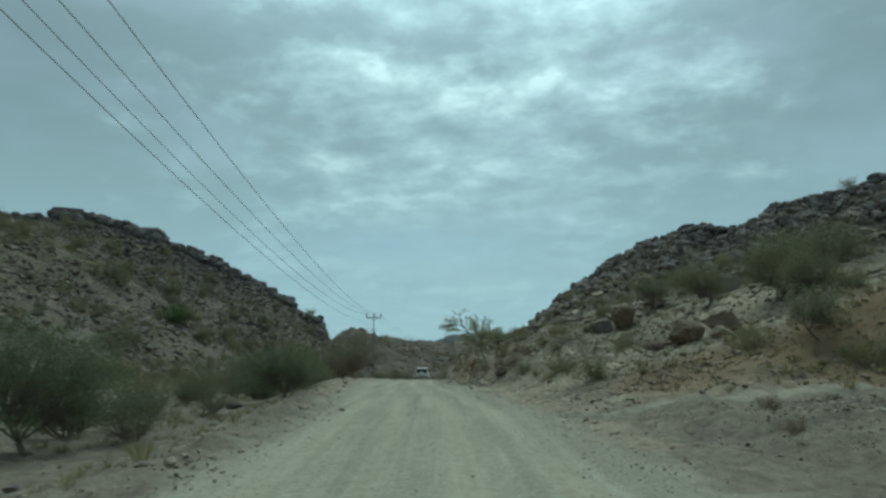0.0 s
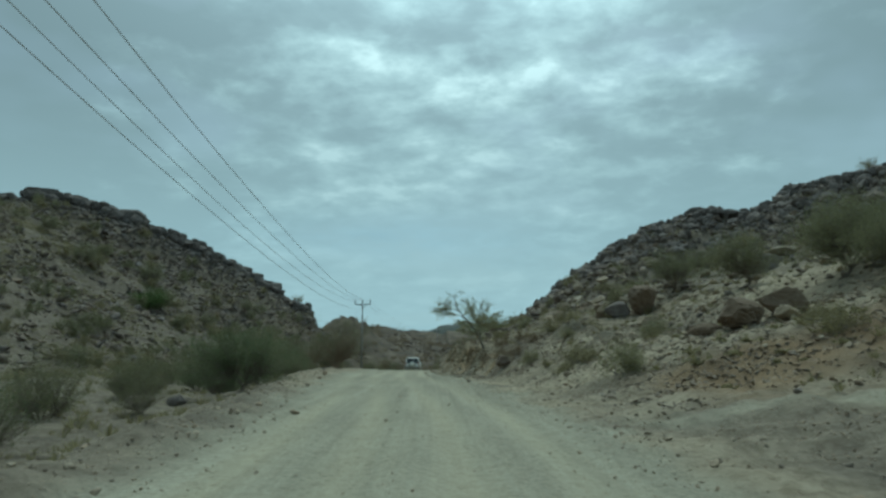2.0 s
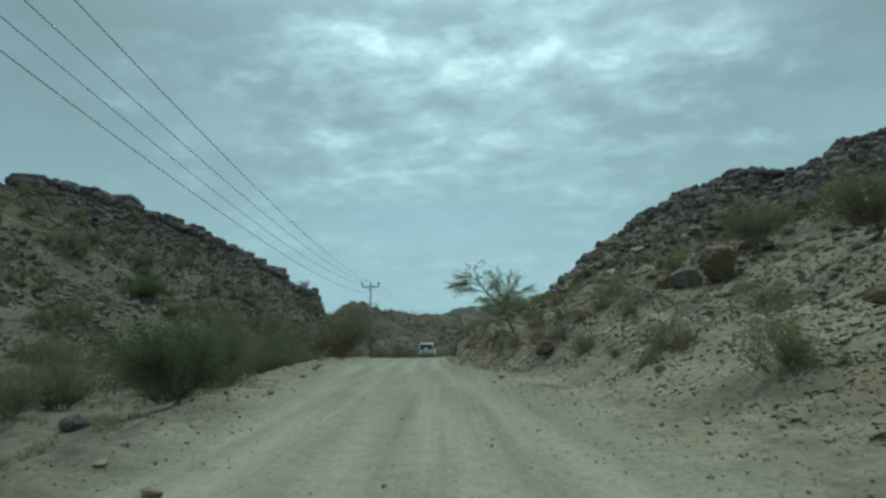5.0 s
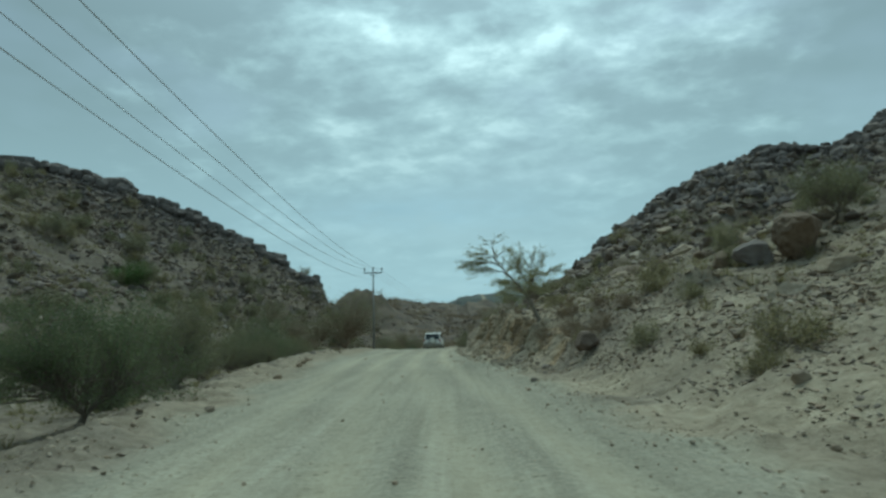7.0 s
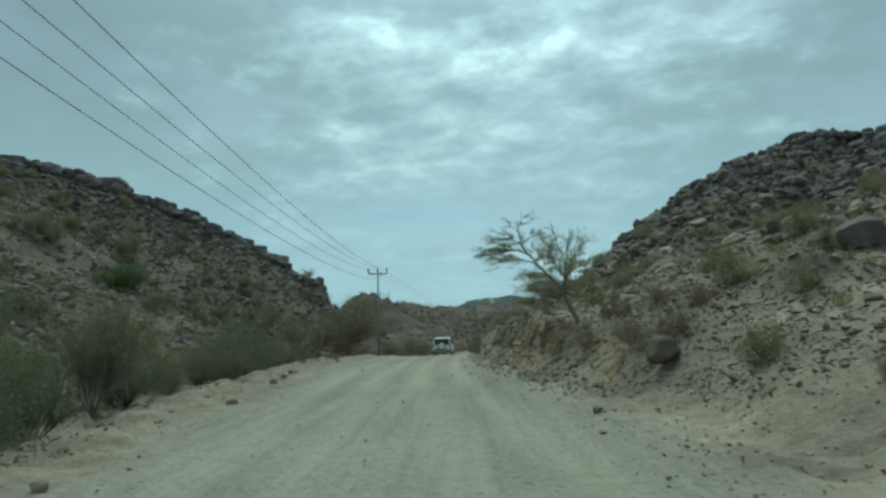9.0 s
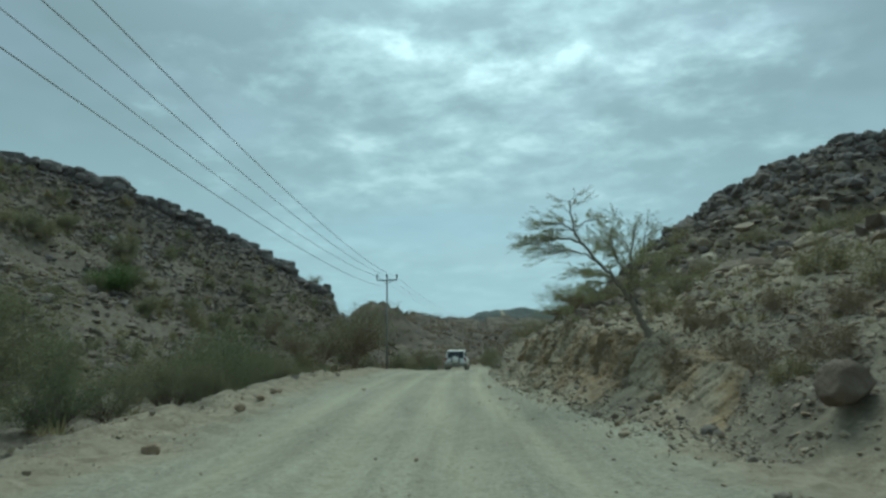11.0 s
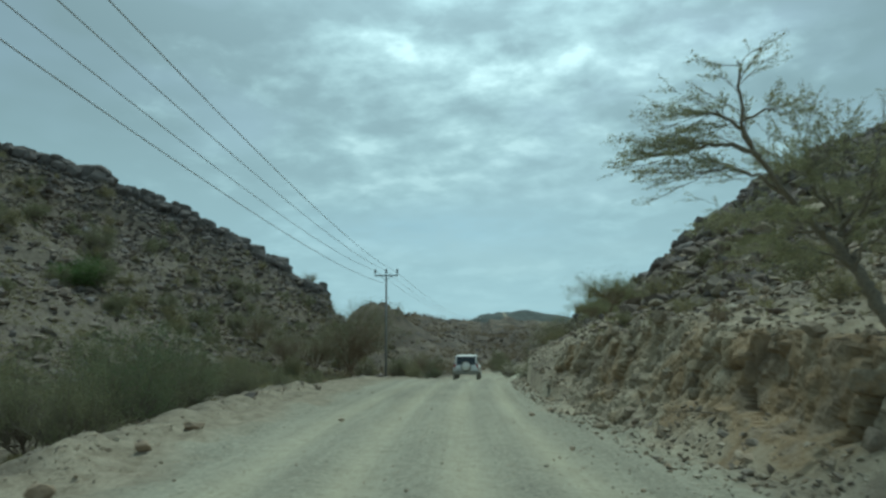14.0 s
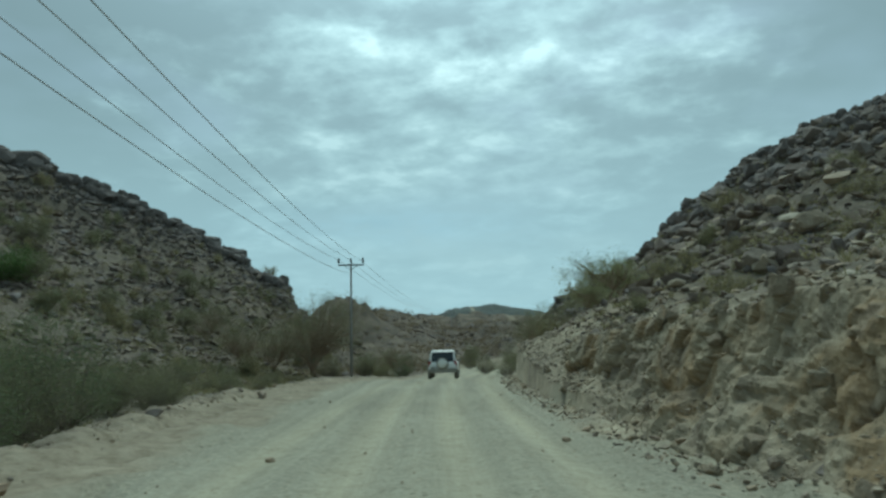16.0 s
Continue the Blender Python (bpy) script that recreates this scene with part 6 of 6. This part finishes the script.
# ---- the car ahead ----
PAINT = plain_material("dusty_white_paint", (0.58, 0.58, 0.54), (0.74, 0.75, 0.73), 0.42, 3.0, 0.5, 0.0, 0.0)
GLASS = plain_material("tinted_glass", (0.012, 0.016, 0.02), (0.02, 0.026, 0.03), 0.08, 2.0, 0.6, 0.0, 0.0)
RUBBER = plain_material("dusty_rubber", (0.1, 0.093, 0.08), (0.24, 0.22, 0.18), 0.85, 9.0)
TRIM = plain_material("dusty_grey_trim", (0.2, 0.192, 0.168), (0.34, 0.325, 0.28), 0.7, 7.0)
LAMP = plain_material("red_lamp_glass", (0.22, 0.02, 0.018), (0.28, 0.03, 0.026), 0.2, 5.0, 0.5, 0.0, 0.0)
ALLOY = plain_material("alloy", (0.35, 0.35, 0.34), (0.48, 0.48, 0.47), 0.45, 8.0, 0.5, 0.7)
PLATE = plain_material("plate_white", (0.62, 0.62, 0.58), (0.7, 0.7, 0.66), 0.5, 8.0)
INK = plain_material("plate_ink", (0.03, 0.03, 0.04), (0.05, 0.05, 0.06), 0.6, 8.0)


def shell(bm, rings):
    """A closed hull through rounded cross sections (y, half width, bottom, top, corner)."""
    prev = None
    for y, hw, z0, z1, c in rings:
        loop = []
        for sx, sz in ((1, 1), (-1, 1), (-1, 0), (1, 0)):
            cx, cz = sx * (hw - c), (z1 - c) if sz else (z0 + c)
            a0 = {(1, 1): 0, (-1, 1): 90, (-1, 0): 180, (1, 0): 270}[(sx, sz)]
            for k in range(4):
                a = radians(a0 + 30 * k)
                loop.append(bm.verts.new((cx + c * math.cos(a), y, cz + c * math.sin(a))))
        if prev:
            for i in range(16):
                bm.faces.new((prev[i], prev[(i + 1) % 16], loop[(i + 1) % 16], loop[i]))
        else:
            bm.faces.new(loop)
        prev = loop
    bm.faces.new(prev[::-1])
    bmesh.ops.recalc_face_normals(bm, faces=bm.faces[:])


def lead_car(x, y, turn):
    root = tagged(new("car"), "dusty white off-road car with tinted rear window", "car")
    bm = bmesh.new()
    shell(bm, [(-2.25, 0.80, 0.52, 0.98, 0.12), (-2.18, 0.88, 0.48, 1.08, 0.14), (-1.2, 0.92, 0.42, 1.12, 0.14), (0.6, 0.92, 0.42, 1.10, 0.14), (1.2, 0.90, 0.44, 1.08, 0.16), (2.1, 0.84, 0.48, 0.98, 0.2), (2.3, 0.72, 0.52, 0.86, 0.14)])
    body = part("body", bm, PAINT, root, smooth=True)
    bm = bmesh.new()
    rows = [(-2.12, 0.82, 1.02, 1.10), (-1.98, 0.72, 1.02, 1.80), (-1.3, 0.73, 1.02, 1.86), (0.1, 0.72, 1.02, 1.84), (0.45, 0.70, 1.02, 1.78), (1.15, 0.80, 1.02, 1.12)]
    shell(bm, [(yy, hw, z0, z1, 0.035 if z1 < 1.2 else 0.12) for yy, hw, z0, z1 in rows])
    part("cabin", bm, PAINT, root, smooth=True)
    bm = bmesh.new()
    box(bm, (1.3, 0.03, 0.6), (0, 0, 0), 0.012)
    ob = part("rear_window", bm, GLASS, root, "dark tinted rear window")
    ob.matrix_basis = pose(0, -2.075, 1.44, -11)
    for sx in (-1, 1):
        for yy, ln_ in ((-1.45, 0.8), (-0.55, 0.8), (0.25, 0.6)):
            bm = bmesh.new()
            box(bm, (0.03, ln_, 0.42), (0, 0, 0), 0.012)
            ob = part("side_window", bm, GLASS, root, "dark tinted side window")
            ob.matrix_basis = pose(sx * 0.752, yy, 1.47, 0, -sx * 6)
        bm = bmesh.new()
        box(bm, (0.15, 0.08, 0.42), (sx * 0.77, -2.2, 0.98), 0.03)
        part("tail_light", bm, LAMP, root, "red tail light")
        bm = bmesh.new()
        box(bm, (0.16, 0.1, 0.18), (sx * 1.0, 0.75, 1.15), 0.03)
        part("wing_mirror", bm, TRIM, root)
        bm = bmesh.new()
        box(bm, (0.05, 1.7, 0.05), (sx * 0.6, -0.7, 1.9), 0.015)
        for yy in (-1.45, 0.05):
            box(bm, (0.05, 0.08, 0.06), (sx * 0.6, yy, 1.86))
        part("roof_rail", bm, TRIM, root, "grey roof rail")
        for yy in (-1.4, 1.42):
            bm = bmesh.new()
            cyl(bm, 0.2, 0.2, 0.2, pose(0, 0, 0, 0, 90), 18)
            hub = part("wheel", bm, ALLOY, root)
            hub.matrix_basis = pose(sx * 0.80, yy, 0.37)
            bm = bmesh.new()
            cyl(bm, 0.37, 0.37, 0.24, pose(0, 0, 0, 0, 90), 28)
            bmesh.ops.bevel(bm, geom=bm.edges[:], offset=0.025, segments=2, affect="EDGES")
            part("tyre", bm, RUBBER, hub, "dusty black tyre", True)
            bm = bmesh.new()
            for a in range(5):
                box(bm, (0.03, 0.06, 0.17), (sx * 0.125, 0.1 * math.sin(a * 1.2566), 0.1 * math.cos(a * 1.2566)), 0.008, Euler((-a * 1.2566, 0, 0)).to_matrix().to_4x4())
            part("rim", bm, ALLOY, hub, "alloy rim")
    bm = bmesh.new()
    box(bm, (1.78, 0.22, 0.26), (0, -2.26, 0.58), 0.05)
    part("rear_bumper", bm, TRIM, root, "grey dusty rear bumper")
    bm = bmesh.new()
    cyl(bm, 0.36, 0.36, 0.2, pose(0, 0, 0, 90), 28)
    bmesh.ops.bevel(bm, geom=bm.edges[:], offset=0.03, segments=2, affect="EDGES")
    spare = part("spare_wheel", bm, RUBBER, root, "spare wheel on the tailgate", True)
    spare.matrix_basis = pose(0, -2.3, 1.02)
    bm = bmesh.new()
    cyl(bm, 0.3, 0.26, 0.05, pose(0, -0.12, 0, 90), 28)
    part("wheel_cover", bm, PAINT, spare, "dusty white wheel cover", True)
    bm = bmesh.new()
    box(bm, (1.5, 0.05, 0.16), (0, -2.235, 0.76), 0.02)
    part("tailgate_trim", bm, PAINT, root, "white tailgate garnish")
    bm = bmesh.new()
    box(bm, (0.52, 0.02, 0.13), (-0.48, -2.28, 0.77), 0.006)
    plate = part("number_plate", bm, PLATE, root, "white number plate")
    bm = bmesh.new()
    for k in range(5):
        box(bm, (0.05, 0.006, 0.075), (-0.66 + 0.09 * k, -2.294, 0.77))
    part("plate_bars", bm, INK, plate, "dark plain bars")
    bm = bmesh.new()
    cyl(bm, 0.035, 0.035, 0.3, pose(0.5, -2.2, 0.36, 90), 12)
    part("exhaust_pipe", bm, STEEL, root)
    root.matrix_basis = pose(x, y, gz(x, y) + 0.02, 0, 0, turn) @ Matrix.Diagonal((1.0, 1.0, 0.94, 1.0))


lead_car(-0.45, 93.6, -3)
